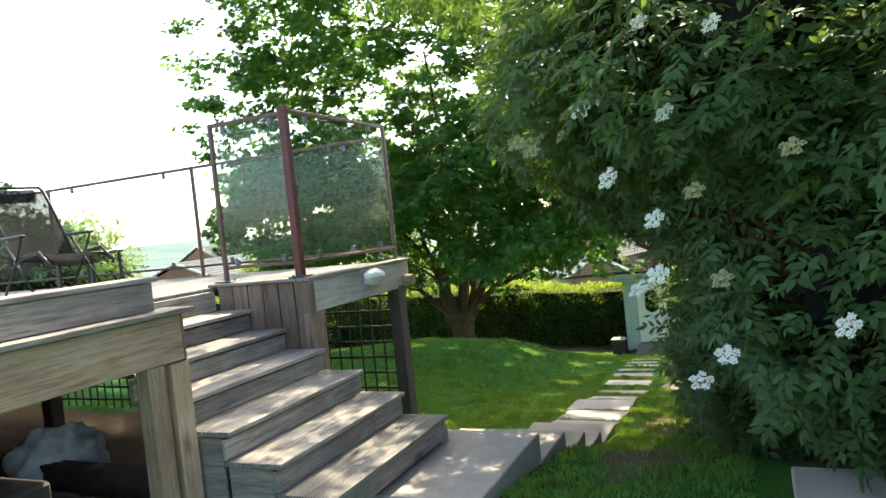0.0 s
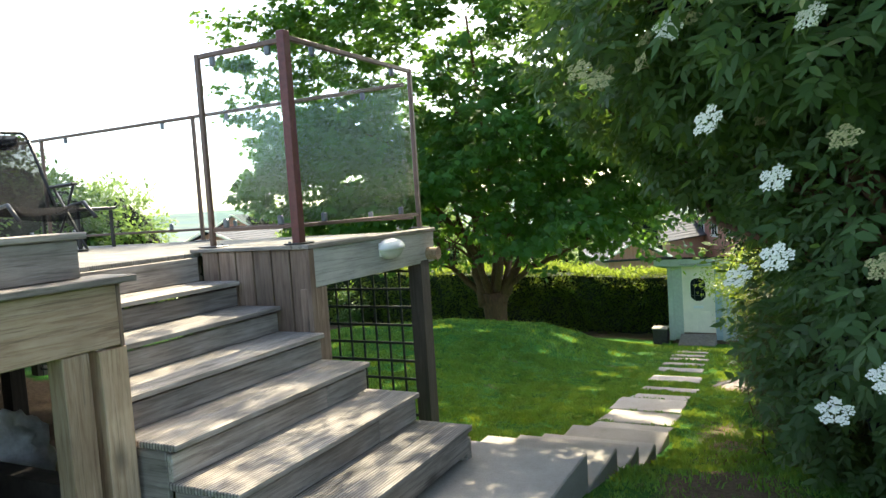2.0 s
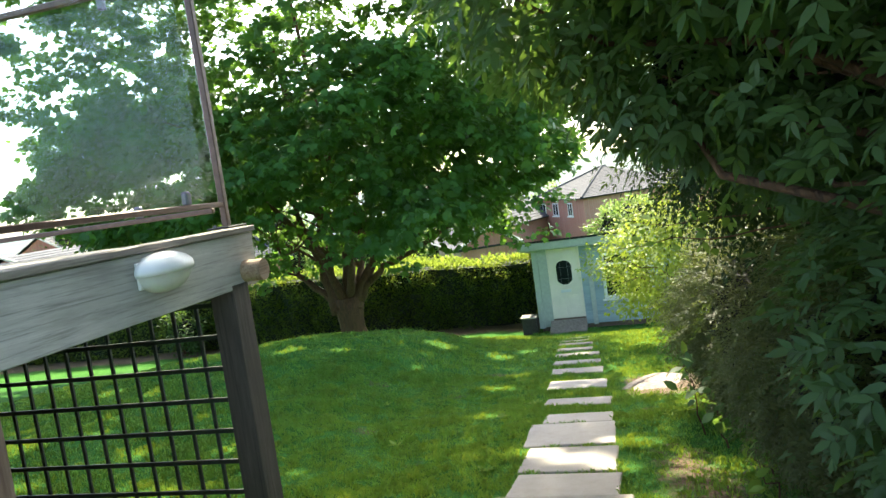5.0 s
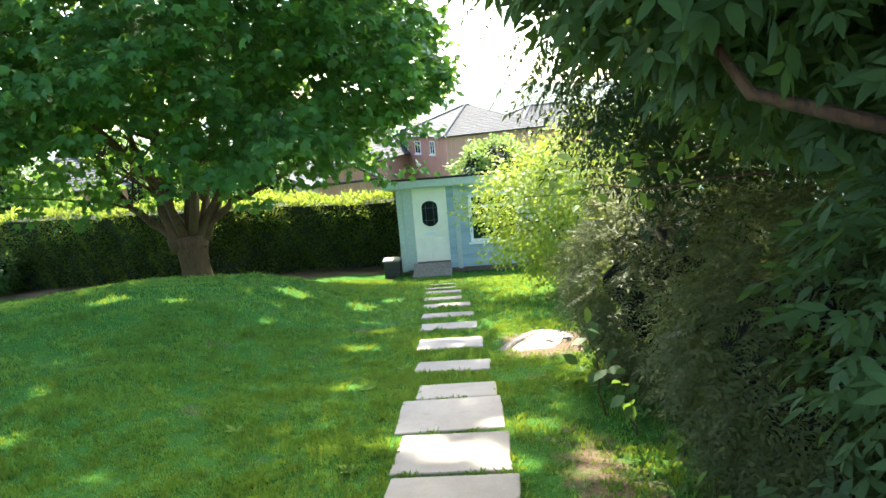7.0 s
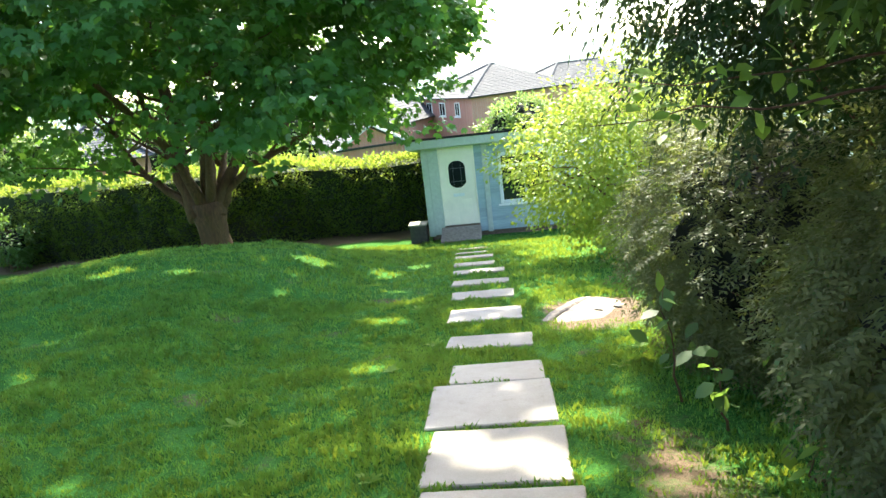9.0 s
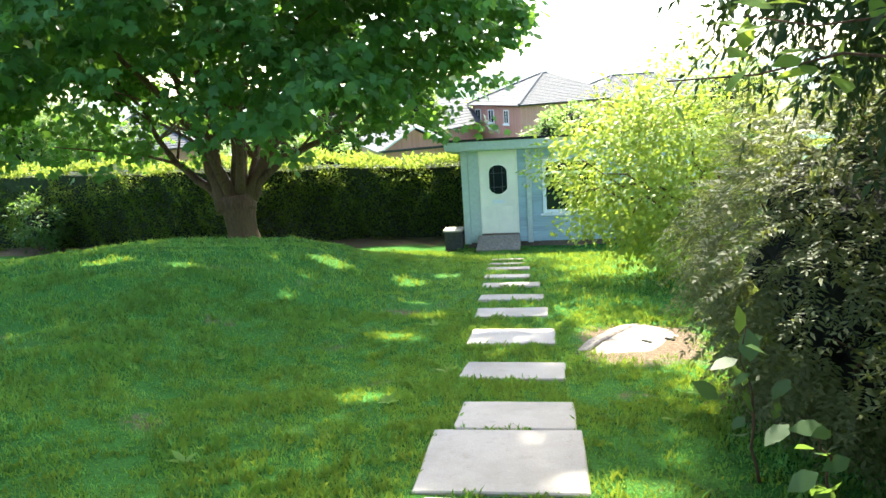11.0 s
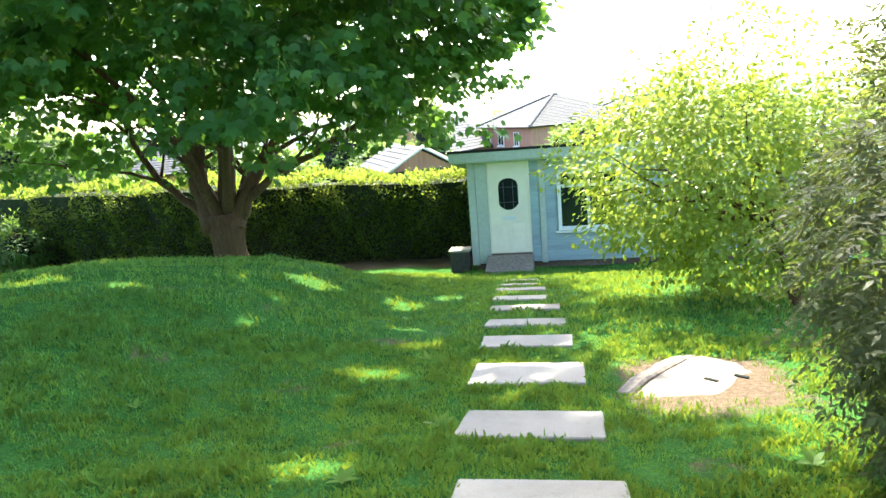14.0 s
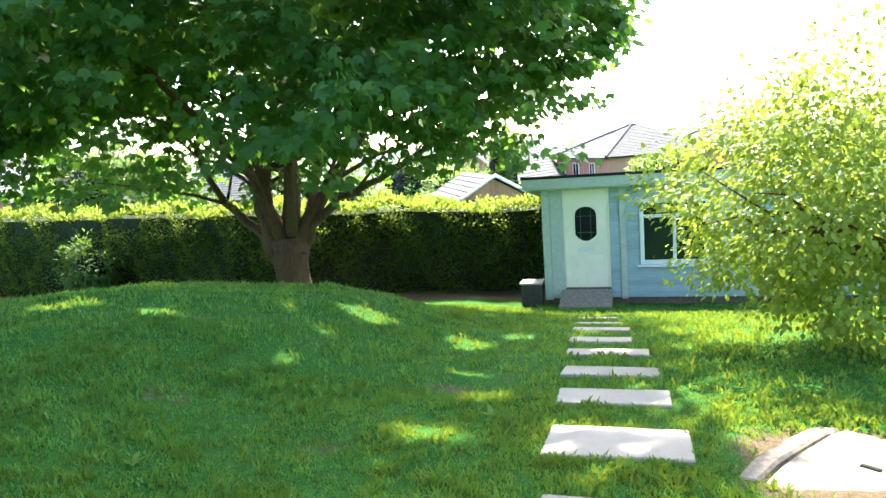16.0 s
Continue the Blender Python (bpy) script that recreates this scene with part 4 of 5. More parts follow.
for plan, r in limb_plan:
    p = [Vector((TX, TY, TZ)) + Vector(q) for q in plan]
    pts = []
    for i in range(len(p) - 1):
        for q in range(3):
            pts.append(p[i].lerp(p[i + 1], q / 3) + Vector(rng.normal(0, 0.03, 3)))
    pts.append(p[-1])
    m = len(pts) - 1
    rad = [r * (1 - 0.85 * i / m) * (1.4 if i == 0 else 1.15 if i == 1 else 1) for i in range(m + 1)]
    limb = part("limb", tube_bm(pts, rad, 10), bark, tree, smooth=True)
    for j in (int(m * 0.42), int(m * 0.55), int(m * 0.7), int(m * 0.85)):
        for q in range(2):
            e = pts[j] + Vector((rng.normal(0, 1.5), rng.normal(0, 1.5), rng.uniform(0.7, 1.9)))
            part("branch", tube_bm(wavy(pts[j], e, 4, 0.25, rng), [rad[j] * 0.5, rad[j] * 0.42, rad[j] * 0.33, rad[j] * 0.22, 0.008], 6), bark, limb, smooth=True)
cm = (-7.65, 19.8, 4.3)
box_u = rng.uniform(-1, 1, (16000, 3))
box_n = (np.abs(box_u) ** 3.0).sum(1) ** (1 / 3.0) / (1 + 0.10 * np.sin(box_u[:, 0] * 7 + 1) * np.sin(box_u[:, 2] * 9) + 0.06 * np.sin(box_u[:, 1] * 8 + box_u[:, 2] * 5))
box_u = box_u[(box_n < 1) & (box_n > 0.42)][:4700]
box_u[:, 0] = np.where(box_u[:, 0] < 0, box_u[:, 0] * 0.93, box_u[:, 0] * 0.95)
cps = np.array(cm) + box_u * np.where(box_u[:, 2:] > 0, np.array([[7.1, 5.8, 11.5]]), np.array([[7.1, 5.8, 4.4]]))
# the upper crown, unseen, is pushed out over the path to shade it
cps[:, 0] += np.clip(0.28 * (cps[:, 2] - 4.0), 0, 1.5) * np.clip(box_u[:, 0] * 1.5, 0, 1) * smooth_step(13.0, 11.0, cps[:, 1] - 0.88 * cps[:, 2])
# the lower fringe thins out above the trunk
low = 0.30 + 0.5 * np.sin(cps[:, 0] * 1.25 + 0.5 * cps[:, 1]) * np.sin(cps[:, 1] * 0.95 + 1.0) + 1.9 * np.exp(-((cps[:, 0] - TX) / 2.6) ** 2 - ((cps[:, 1] - TY + 1.6) / 4.4) ** 2) - 0.45 * np.exp(-((cps[:, 0] + 3.0) / 1.6) ** 2)
back = np.where(cps[:, 0] < -5.5, 20.6, 18.4)
cps = cps[(cps[:, 2] > low) & (cps[:, 1] - 0.88 * (cps[:, 2] + 3.1) < back)]
# boughs: the crown gathers in tiers with air between them
tier = np.sin(cps[:, 2] * 2.3 + 1.3 * np.sin(cps[:, 0] * 0.8) + 1.1 * np.sin(cps[:, 1] * 0.9))
cps = cps[(tier > -0.7) | (rng.random(len(cps)) < 0.45)]
v, f = clump_leaves(cps, rng.uniform(0.28, 0.62, len(cps)), 34, 0.18, PALM, rng, 0.42, 0.5, cm)
# openings between the boughs let small patches of sun through
fleck = np.random.default_rng(19)
holes = np.stack([fleck.uniform(-15, 1, 150), fleck.uniform(6.5, 21, 150), fleck.uniform(0.10, 0.23, 150)], 1)
v8 = v.reshape(-1, len(PALM), 3)
base_p = v8[:, 0] * 0.5 + v8[:, 4] * 0.5
shut = np.ones(len(v8), bool)
for hx, hw, hr in holes:
    shut &= ((base_p[:, 0] + 0.06 * base_p[:, 2] - hx) / (hr * 1.4)) ** 2 + ((base_p[:, 1] - 0.88 * base_p[:, 2] - hw) / hr) ** 2 > 1
v8 = v8[shut]
stuff(mesh_ob("crown", poly_mesh("crown", v8.reshape(-1, 3), np.arange(len(v8) * len(PALM)).reshape(-1, len(PALM))), leaf_tree, tree, "dense layers of dark green lobed leaves"))
# sparse hanging twigs below the crown, and sunlit ones behind the limbs
tw = np.stack([rng.uniform(-17, -1.2, 170), rng.uniform(15.5, 22, 170), rng.uniform(-0.35, 0.8, 170)], 1)
tw_r = np.hypot((tw[:, 0] - cm[0]) / 7.2, (tw[:, 1] - TY) / 6.5)
tw = tw[(tw_r < 1.0) & (tw_r > 0.5) & ((tw[:, 0] < -6) | (tw[:, 1] - 0.88 * tw[:, 2] < 20.6))]
tb_ = np.stack([rng.uniform(-12.5, -3.2, 120), rng.uniform(21.5, 23.6, 120), rng.uniform(-1.0, 1.6, 120)], 1)
tb_ = tb_[(tb_[:, 2] > -1.0 + 0.35 * np.abs(np.sin(tb_[:, 0] * 1.7))) & ((tb_[:, 0] < -5.6) | (tb_[:, 1] - 0.88 * tb_[:, 2] < 20.9))]
v, f = clump_leaves(np.concatenate([tw, tb_]), 0.42, 22, 0.15, PALM, rng, 0.6, 0.7, cm)
stuff(mesh_ob("hanging_leaves", poly_mesh("hanging_leaves", v, f), leaf_tree, tree))

# ---- hedge ----
hedge = thing("hedge", (-12, 24.8, -3.4), "tall clipped garden hedge with sunlit top", "hedge")
HXa, HXb, HYa, HYb, HZt = -32.0, 12.0, 23.75, 25.3, -1.46
# solid box whose dark colour stands in for shade deep in the hedge
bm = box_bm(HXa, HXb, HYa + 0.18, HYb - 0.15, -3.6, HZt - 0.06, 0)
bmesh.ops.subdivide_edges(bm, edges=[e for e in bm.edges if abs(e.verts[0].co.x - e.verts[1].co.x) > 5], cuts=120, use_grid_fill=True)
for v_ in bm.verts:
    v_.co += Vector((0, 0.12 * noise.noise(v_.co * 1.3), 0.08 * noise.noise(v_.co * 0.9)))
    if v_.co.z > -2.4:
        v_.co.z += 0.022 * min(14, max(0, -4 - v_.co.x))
part("dark_core", bm, simple("hedge_inner_shade", (0.022, 0.032, 0.013), 1.0, 0, 0.5, 9, 0.5, 0.05), hedge)
n1_, n2_ = 78000, 32000
px = rng.uniform(HXa, HXb, n1_)
pz = rng.uniform(-3.35, HZt + 0.10, n1_)
pz = pz + 0.022 * np.clip(-4 - px, 0, 14) * (pz + 3.35) / 1.9
bulge = 0.16 * np.sin(px * 2.1) * np.sin(pz * 3 + px) + 0.10 * np.sin(px * 5.3 + 1.2 * np.sin(pz * 4)) + 0.06 * np.sin(px * 11 + pz * 6)
front = np.stack([px, HYa + bulge + rng.normal(0, 0.07, n1_) + 0.25 * np.clip((pz - HZt + 0.3) / 0.3, 0, 1), pz], 1)
tx = rng.uniform(HXa, HXb, n2_)
ty = rng.uniform(HYa + 0.1, HYb + 0.1, n2_)
top = np.stack([tx, ty, HZt + 0.10 * np.sin(tx * 1.7 + 0.8 * np.sin(tx * 0.6)) + 0.06 * np.sin(tx * 4.1 + ty * 3) + np.abs(rng.normal(0, 0.09, n2_)) + 0.022 * np.clip(-4 - tx, 0, 14)], 1)
hp = np.concatenate([front, top])
hw = np.concatenate([np.tile([0, -0.8, 0.2], (n1_, 1)), np.tile([0, -0.1, 0.9], (n2_, 1))]) + rng.normal(0, 0.6, (n1_ + n2_, 3))
hn = np.concatenate([np.tile([0, -0.6, 0.6], (n1_, 1)), np.tile([0, -0.5, 0.5], (n2_, 1))]) + rng.normal(0, 0.5, (n1_ + n2_, 3))
v, f = leaves(hp, hw, hn, np.where(np.arange(len(hp)) < n1_, 0.08, 0.1) * rng.uniform(0.6, 1.4, len(hp)), DIAMOND)
stuff(mesh_ob("hedge_leaves", poly_mesh("hedge_leaves", v, f), leaf_hedge, hedge))


def shrub(name, label, base, mid, rad, n_clump, per, size, shape, mat, stems, seed, core=0.0, inner=0.5, clump=0.3, flat=0.7, droop=0.3, cat="shrub"):
    """A shrub: stems from its base and a leafy crown."""
    g = np.random.default_rng(seed)
    s = thing(name, base, label, cat)
    for i in range(stems):
        d = unit(g.normal(0, 1, (1, 3)))[0]
        e = np.array(mid) + d * np.array(rad) * 0.75
        st = tube_bm(wavy(np.array(base) + g.normal(0, 0.08, 3) * [1, 1, 0], e, 6, 0.22, g), [0.035, 0.03, 0.026, 0.021, 0.016, 0.01, 0.005], 6)
        part("stem", st, bark, s, smooth=True)
    # solid core, coloured dark in place of shade between the leaves
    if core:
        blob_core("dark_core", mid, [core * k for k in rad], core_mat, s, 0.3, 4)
    c = crown_points(g, n_clump, mid, rad, inner)
    v, f = clump_leaves(c, g.uniform(clump * 0.6, clump * 1.3, n_clump), per, size, shape, g, flat, droop, mid)
    ok = np.repeat(v.reshape(-1, len(shape), 3)[:, 0, 2] > ground_z(v.reshape(-1, len(shape), 3)[:, 0, 0], v.reshape(-1, len(shape), 3)[:, 0, 1]) + 0.02, 1)
    v = v.reshape(-1, len(shape), 3)[ok]
    f = np.arange(v.shape[0] * len(shape)).reshape(-1, len(shape))
    stuff(mesh_ob("foliage", poly_mesh("foliage", v.reshape(-1, 3), f), mat, s))
    return s


# light-leaved small tree beside the hut
lt = shrub("ornamental_tree", "small ornamental tree with pale yellow-green leaves", (1.5, 14.2, -1.05), (1.12, 14.6, -0.6), (1.6, 1.5, 1.4), 540, 50, 0.062, OVAL, leaf_shrub, 16, 21, inner=0.25, clump=0.33, droop=0.6, cat="tree")
part("trunk", tube_bm([(1.68, 13.8, -2.1), (1.62, 13.9, -1.75), (1.5, 14.1, -1.3), (1.38, 14.3, -0.8)], [0.075, 0.06, 0.05, 0.035], 10), bark, lt, smooth=True)



def frond_shrub(name, label, base, mid, rad, n, length, pairs, leaflet, mat, stems, seed, cat="shrub", core=0.6, inner=0.7, droop=0.35, power=2.0):
    """A shrub of flat, feathery sprays round a dark core in place of inner shade."""
    g = np.random.default_rng(seed)
    s = thing(name, base, label, cat)
    for i in range(stems):
        d = unit(g.normal(0, 1, (1, 3)))[0]
        e = np.array(mid) + d * np.array(rad) * 0.8
        part("stem", tube_bm(wavy(np.array(base) + g.normal(0, 0.08, 3) * [1, 1, 0], e, 6, 0.15, g), [0.03, 0.026, 0.022, 0.018, 0.013, 0.009, 0.004], 6), bark, s, smooth=True)
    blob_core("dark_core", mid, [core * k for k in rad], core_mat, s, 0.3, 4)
    c = crown_points(g, n, mid, rad, inner, power)
    c = c[c[:, 2] > ground_z(c[:, 0], c[:, 1]) + 0.08]
    out = unit(c - np.array(mid))
    way = out + g.normal(0, 0.45, c.shape) + np.array([0, 0, -droop])
    nor = np.array([0, 0, 1.0]) + out * 0.7 + g.normal(0, 0.35, c.shape)
    v, f = fronds(c, way, nor, g.uniform(0.6, 1.3, len(c)) * length, pairs, leaflet, SLIM, g)
    stuff(mesh_ob("foliage", poly_mesh("foliage", v, f), mat, s))
    return s


frond_shrub("evergreen_shrub", "feathery olive-green evergreen shrub by the path", (1.45, 9.4, -1.35), (1.36, 9.4, -0.4), (0.95, 1.1, 1.12), 5200, 0.2, 8, 0.21, leaf_twiggy, 9, 22, core=0.62)
frond_shrub("evergreen_shrub", "dense twiggy evergreen shrub spilling to the path", (1.6, 6.9, -0.95), (1.55, 6.9, -0.2), (0.88, 1.25, 1.0), 5600, 0.18, 7, 0.23, leaf_twiggy, 9, 23, core=0.62)
frond_shrub("conifer_tree", "dark conifer with drooping boughs over the garden", (3.2, 9.2, -1.3), (1.8, 8.4, 1.8), (1.75, 0.8, 1.45), 3000, 0.34, 8, 0.2, leaf_dark, 12, 24, "tree", 0.28, 0.5, 0.7, 2.4)
part("trunk", tube_bm([(3.2, 9.2, -1.5), (3.15, 9.2, 0.0), (3.0, 9.0, 2.0), (2.6, 8.7, 3.3)], [0.2, 0.16, 0.11, 0.05], 10), bark, scene.objects["conifer_tree"], smooth=True)
ivy_c = np.stack([np.random.default_rng(8).uniform(0.75, 1.3, 60), np.random.default_rng(9).uniform(5.4, 7.9, 60), np.random.default_rng(10).uniform(-0.85, -0.1, 60)], 1)
v, f = clump_leaves(ivy_c, 0.16, 9, 0.075, OVAL, np.random.default_rng(12), 0.8, 0.5, (2.0, 6.7, -0.3))
iv = thing("ivy_plant", (1.1, 6.6, -0.95), "dark ivy leaves climbing the shrubs", "ivy")
stuff(mesh_ob("foliage", poly_mesh("foliage", v, f), leaf_elder, iv))


def leafy_twig(name, label, a, b, n, size, seed, mat=leaf_bright):
    """A thin twig with large, sunlit leaves."""
    g = np.random.default_rng(seed)
    s = thing(name, a, label, "plant")
    pts = wavy(a, b, 7, 0.05, g)
    part("stem", tube_bm(pts, [0.009, 0.008, 0.007, 0.006, 0.005, 0.004, 0.003, 0.002], 6), bark, s, smooth=True)
    for k in range(n):
        t = 0.3 + 0.7 * (k + 1) / n
        p = np.array(a) + (np.array(b) - np.array(a)) * t + g.normal(0, 0.055, 3)
        w = g.normal(0, 0.7, (1, 3)) + np.array([[-0.4, 0, -0.35]])
        v, f = leaves(p[None], w, np.array([[0.1, -0.3, 1.0]]) + g.normal(0, 0.3, (1, 3)), np.array([size * g.uniform(0.7, 1.2)]), OVAL)
        mesh_ob("leaf", poly_mesh("leaf", v, f), mat, s)
    return s


leafy_twig("overhanging_branch", "branch with large sunlit green leaves over the path", (1.3, 7.3, 0.72), (-0.08, 7.45, 0.66), 22, 0.10, 61)
leafy_twig("overhanging_branch", "branch with large sunlit green leaves over the path", (1.4, 7.6, 0.85), (0.12, 7.55, 0.78), 20, 0.10, 62)
leafy_twig("elder_sapling", "low sapling with a few bright yellow-green leaves", (0.72, 6.36, -0.9), (0.58, 6.28, -0.46), 9, 0.12, 63)
leafy_twig("elder_sapling", "low sapling with a few bright yellow-green leaves", (0.85, 7.3, -1.05), (0.66, 7.1, -0.72), 8, 0.10, 64)
leafy_twig("broad_leaved_sapling", "sapling with broad blue-green leaves at the shrub's foot", (0.5, 8.5, -1.2), (0.38, 8.4, -0.4), 14, 0.13, 65, leaf_elder)
leafy_twig("broad_leaved_sapling", "sapling with broad blue-green leaves at the shrub's foot", (0.62, 8.0, -1.1), (0.5, 7.85, -0.55), 11, 0.12, 66, leaf_elder)
for k, (wx, wy) in enumerate(((-1.3, 7.65), (-1.25, 10.45), (-1.5, 9.5), (-2.4, 8.6), (0.25, 9.3), (-1.6, 11.9), (0.5, 9.9), (-3.2, 10.6))):
    g = np.random.default_rng(90 + k)
    wz = float(ground_z(wx, wy))
    wd = thing("weed_rosette", (wx, wy, wz), "small broad-leaved weed growing in the lawn", "weed", "lawn weeds")
    for q in range(7):
        a = q * 0.9 + g.random()
        v, f = leaves(np.array([[wx, wy, wz + 0.012]]), np.array([[math.cos(a), math.sin(a), 0.35 + 0.3 * g.random()]]), np.array([[0, 0, 1.0]]), np.array([g.uniform(0.06, 0.12)]), LANCE)
        mesh_ob("leaf", poly_mesh("leaf", v, f), leaf_bright, wd)


def elder(base, lobes, seed):
    """Elder: stems, pinnate leaves in sprays, cream flower heads."""
    g = np.random.default_rng(seed)
    s = thing("elder_bush", base, "large dark elder bush with cream flower heads", "bush")
    allv, allf, k = [], [], 0
    for mid, rad, n in lobes:
        c = crown_points(g, n, mid, rad, 0.72, 2.3)
        c = c[c[:, 2] > ground_z(c[:, 0], c[:, 1]) + 0.1]
        out = unit(c - np.array(mid))
        rach = unit(out + g.normal(0, 0.55, c.shape) + np.array([0, 0, -0.35]))
        nor = unit(np.array([0, 0, 1.0]) + out * 0.8 + g.normal(0, 0.35, c.shape))
        side = unit(np.cross(rach, nor))
        ln = g.uniform(0.10, 0.21, (len(c), 1))
        for j, (u, sg) in enumerate(((0.3, 1), (0.3, -1), (0.62, 1), (0.62, -1), (0.95, 1), (0.95, -1), (1.0, 0))):
            p = c + rach * ln * u
            w = unit(rach * (0.55 if sg else 1) + side * sg * 0.9 + np.array([0, 0, -0.15]) + g.normal(0, 0.12, c.shape))
            v, f = leaves(p, w, nor + g.normal(0, 0.25, c.shape), ln[:, 0] * g.uniform(0.42, 0.62, len(c)), LANCE)
            allv.append(v)
            allf.append(f + k)
            k += len(v)
        # blob painted near-black as the lobe's inner shade
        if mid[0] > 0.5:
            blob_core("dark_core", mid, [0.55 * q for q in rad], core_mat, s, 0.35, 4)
        for i in range(9):
            d = unit(g.normal(0, 1, (1, 3)))[0]
            e = np.array(mid) + d * np.array(rad) * 0.85
            part("stem", tube_bm(wavy(np.array(base) + g.normal(0, 0.2, 3) * [1, 1, 0], e, 6, 0.25, g), [0.045, 0.04, 0.032, 0.026, 0.02, 0.012, 0.005], 6), bark, s, smooth=True)
    stuff(mesh_ob("foliage", poly_mesh("foliage", np.concatenate(allv), np.concatenate(allf)), leaf_elder, s))
    return s


# lobe at z 4.4 is unseen, added to shade the stairs and slab
eb = elder((2.5, 4.4, 0.0), [((2.35, 4.5, 1.2), (1.35, 1.7, 1.5), 4300), ((1.75, 4.4, 2.6), (1.6, 1.7, 1.1), 4300), ((0.72, 4.9, 2.65), (1.0, 1.3, 0.95), 2800), ((0.1, 6.2, 2.6), (1.0, 1.3, 0.95), 1900), ((3.4, 3.2, 1.5), (1.5, 1.3, 1.9), 2500), ((-0.7, 5.9, 4.4), (1.5, 1.5, 0.8), 1700), ((1.5, 6.3, 1.9), (1.25, 1.6, 1.1), 2600), ((1.62, 5.4, 0.4), (0.85, 1.0, 1.1), 1900), ((0.75, 6.0, 1.98), (0.95, 0.8, 0.75), 1500)], 31)


def umbel_mesh(r, n, seed, mat):
    """A flat flower head of many florets on thin stalks, facing +z."""
    g = np.random.default_rng(seed)
    bm = bmesh.new()
    heads = [(0.0, 0.0, 0.22)] + [(math.cos(k * 1.2566 + 0.3) * 0.62, math.sin(k * 1.2566 + 0.3) * 0.62, 0.34) for k in range(5)]
    for hx, hy, hr in heads:
        for i in range(n // 6):
            a, d = i * 2.39996, hr * math.sqrt((i + 0.5) / (n // 6))
            c = Vector(((hx + d * math.cos(a)) * r, (hy + d * math.sin(a)) * r, r * (0.1 * (1 - (d / hr) ** 2) - 0.18 * math.hypot(hx, hy)) + g.normal(0, 0.003)))
            sz = r * g.uniform(0.07, 0.11)
            ring = [bm.verts.new(c + Vector((sz * math.cos(k * 1.2566 + a), sz * math.sin(k * 1.2566 + a), 0.15 * sz * (k % 2)))) for k in range(5)]
            top = bm.verts.new(c + Vector((0, 0, 0.4 * sz)))
            for k in range(5):
                bm.faces.new((ring[k], ring[(k + 1) % 5], top))
        tube_bm([(0, 0, -0.9 * r), (hx * r * 0.9, hy * r * 0.9, -0.22 * r)], 0.0018, 4, bm)
    me = bpy.data.meshes.new("flower_head")
    bm.to_mesh(me)
    bm.free()
    me.materials.append(mat)
    return me


bud_mat = simple("olive_flower_bud", (0.30, 0.28, 0.12), 0.8, 0, 0.25, 40, 0.0)
heads = [umbel_mesh(0.07, 120, 200 + k, flower_mat) for k in range(3)]
buds = [umbel_mesh(0.06, 90, 210 + k, bud_mat) for k in range(2)]


def flower(me, p, facing, size):
    ob = new("flower_head", me)
    ob.matrix_world = Matrix.Translation(p) @ Vector(facing).to_track_quat("Z", "Y").to_matrix().to_4x4() @ Matrix.Diagonal((size, size, size, 1))
    ob.location = Vector(p) - ORG[eb]
    ob.parent = eb


g = np.random.default_rng(5)
for p in ((1.05, 2.75, 2.0), (1.25, 2.75, 0.78), (1.1, 2.95, 0.6), (0.68, 3.1, 1.72), (1.75, 2.5, 0.95), (0.92, 3.05, 1.47), (0.92, 3.0, 1.17), (0.5, 3.4, 2.17), (0.95, 2.9, 2.5), (1.9, 2.4, 2.4), (1.3, 2.8, 2.4), (0.75, 3.4, 1.05)):
    flower(heads[int(g.integers(3))], p, (-0.2 + g.normal(0, 0.2), -0.65, 0.65 + g.normal(0, 0.2)), g.uniform(0.8, 1.1))
for p in ((1.15, 2.9, 1.6), (1.25, 2.8, 1.15), (1.6, 2.6, 1.75)):
    flower(buds[0], p, (-0.2, -0.7, 0.6), 1.05)
for k in range(46):
    u = g.random()
    p = (0.1 + 1.1 * g.random(), 3.1 + 1.6 * u + g.normal(0, 0.15), 1.75 + 1.3 * g.random())
    flower(buds[k % 2], p, (-0.4 + g.normal(0, 0.3), -0.6, 0.6 + g.normal(0, 0.2)), g.uniform(0.7, 1.1))

# small flowering bush before the hedge
shrub("flowering_bush", "small bush with pale flower tufts before the hedge", (-14.9, 23.2, -3.3), (-14.9, 23.2, -2.5), (0.75, 0.5, 0.75), 70, 22, 0.15, LANCE, leaf_elder, 5, 41, core=0.5, inner=0.6, clump=0.28)

# ---- neighbouring trees and bushes ----
shrub("garden_tree", "light green leafy tree beyond the hedge", (-25, 36, -5), (-25, 36, -1.6), (4.2, 3.2, 2.6), 260, 60, 0.26, DIAMOND, leaf_far, 6, 51, core=0.75, inner=0.7, clump=0.7, cat="tree")
shrub("poplar_tree", "slim upright light green tree between the houses", (-9.5, 55, -8), (-9.5, 55, -3.0), (1.3, 1.3, 4.0), 120, 60, 0.26, DIAMOND, leaf_far, 4, 52, core=0.8, inner=0.7, clump=0.5, cat="tree")
shrub("garden_tree", "rounded light green tree behind the hut", (0.3, 40, -5.5), (0.3, 40, -2.6), (1.9, 1.9, 1.7), 120, 60, 0.2, DIAMOND, leaf_far, 4, 53, core=0.8, inner=0.75, clump=0.45, cat="tree")
shrub("garden_tree", "bushy green tree below the deck", (-21.6, 18, -3), (-21.6, 18, 0.0), (1.8, 1.8, 2.9), 170, 60, 0.2, DIAMOND, leaf_far, 5, 54, core=0.75, inner=0.7, clump=0.6, cat="tree")
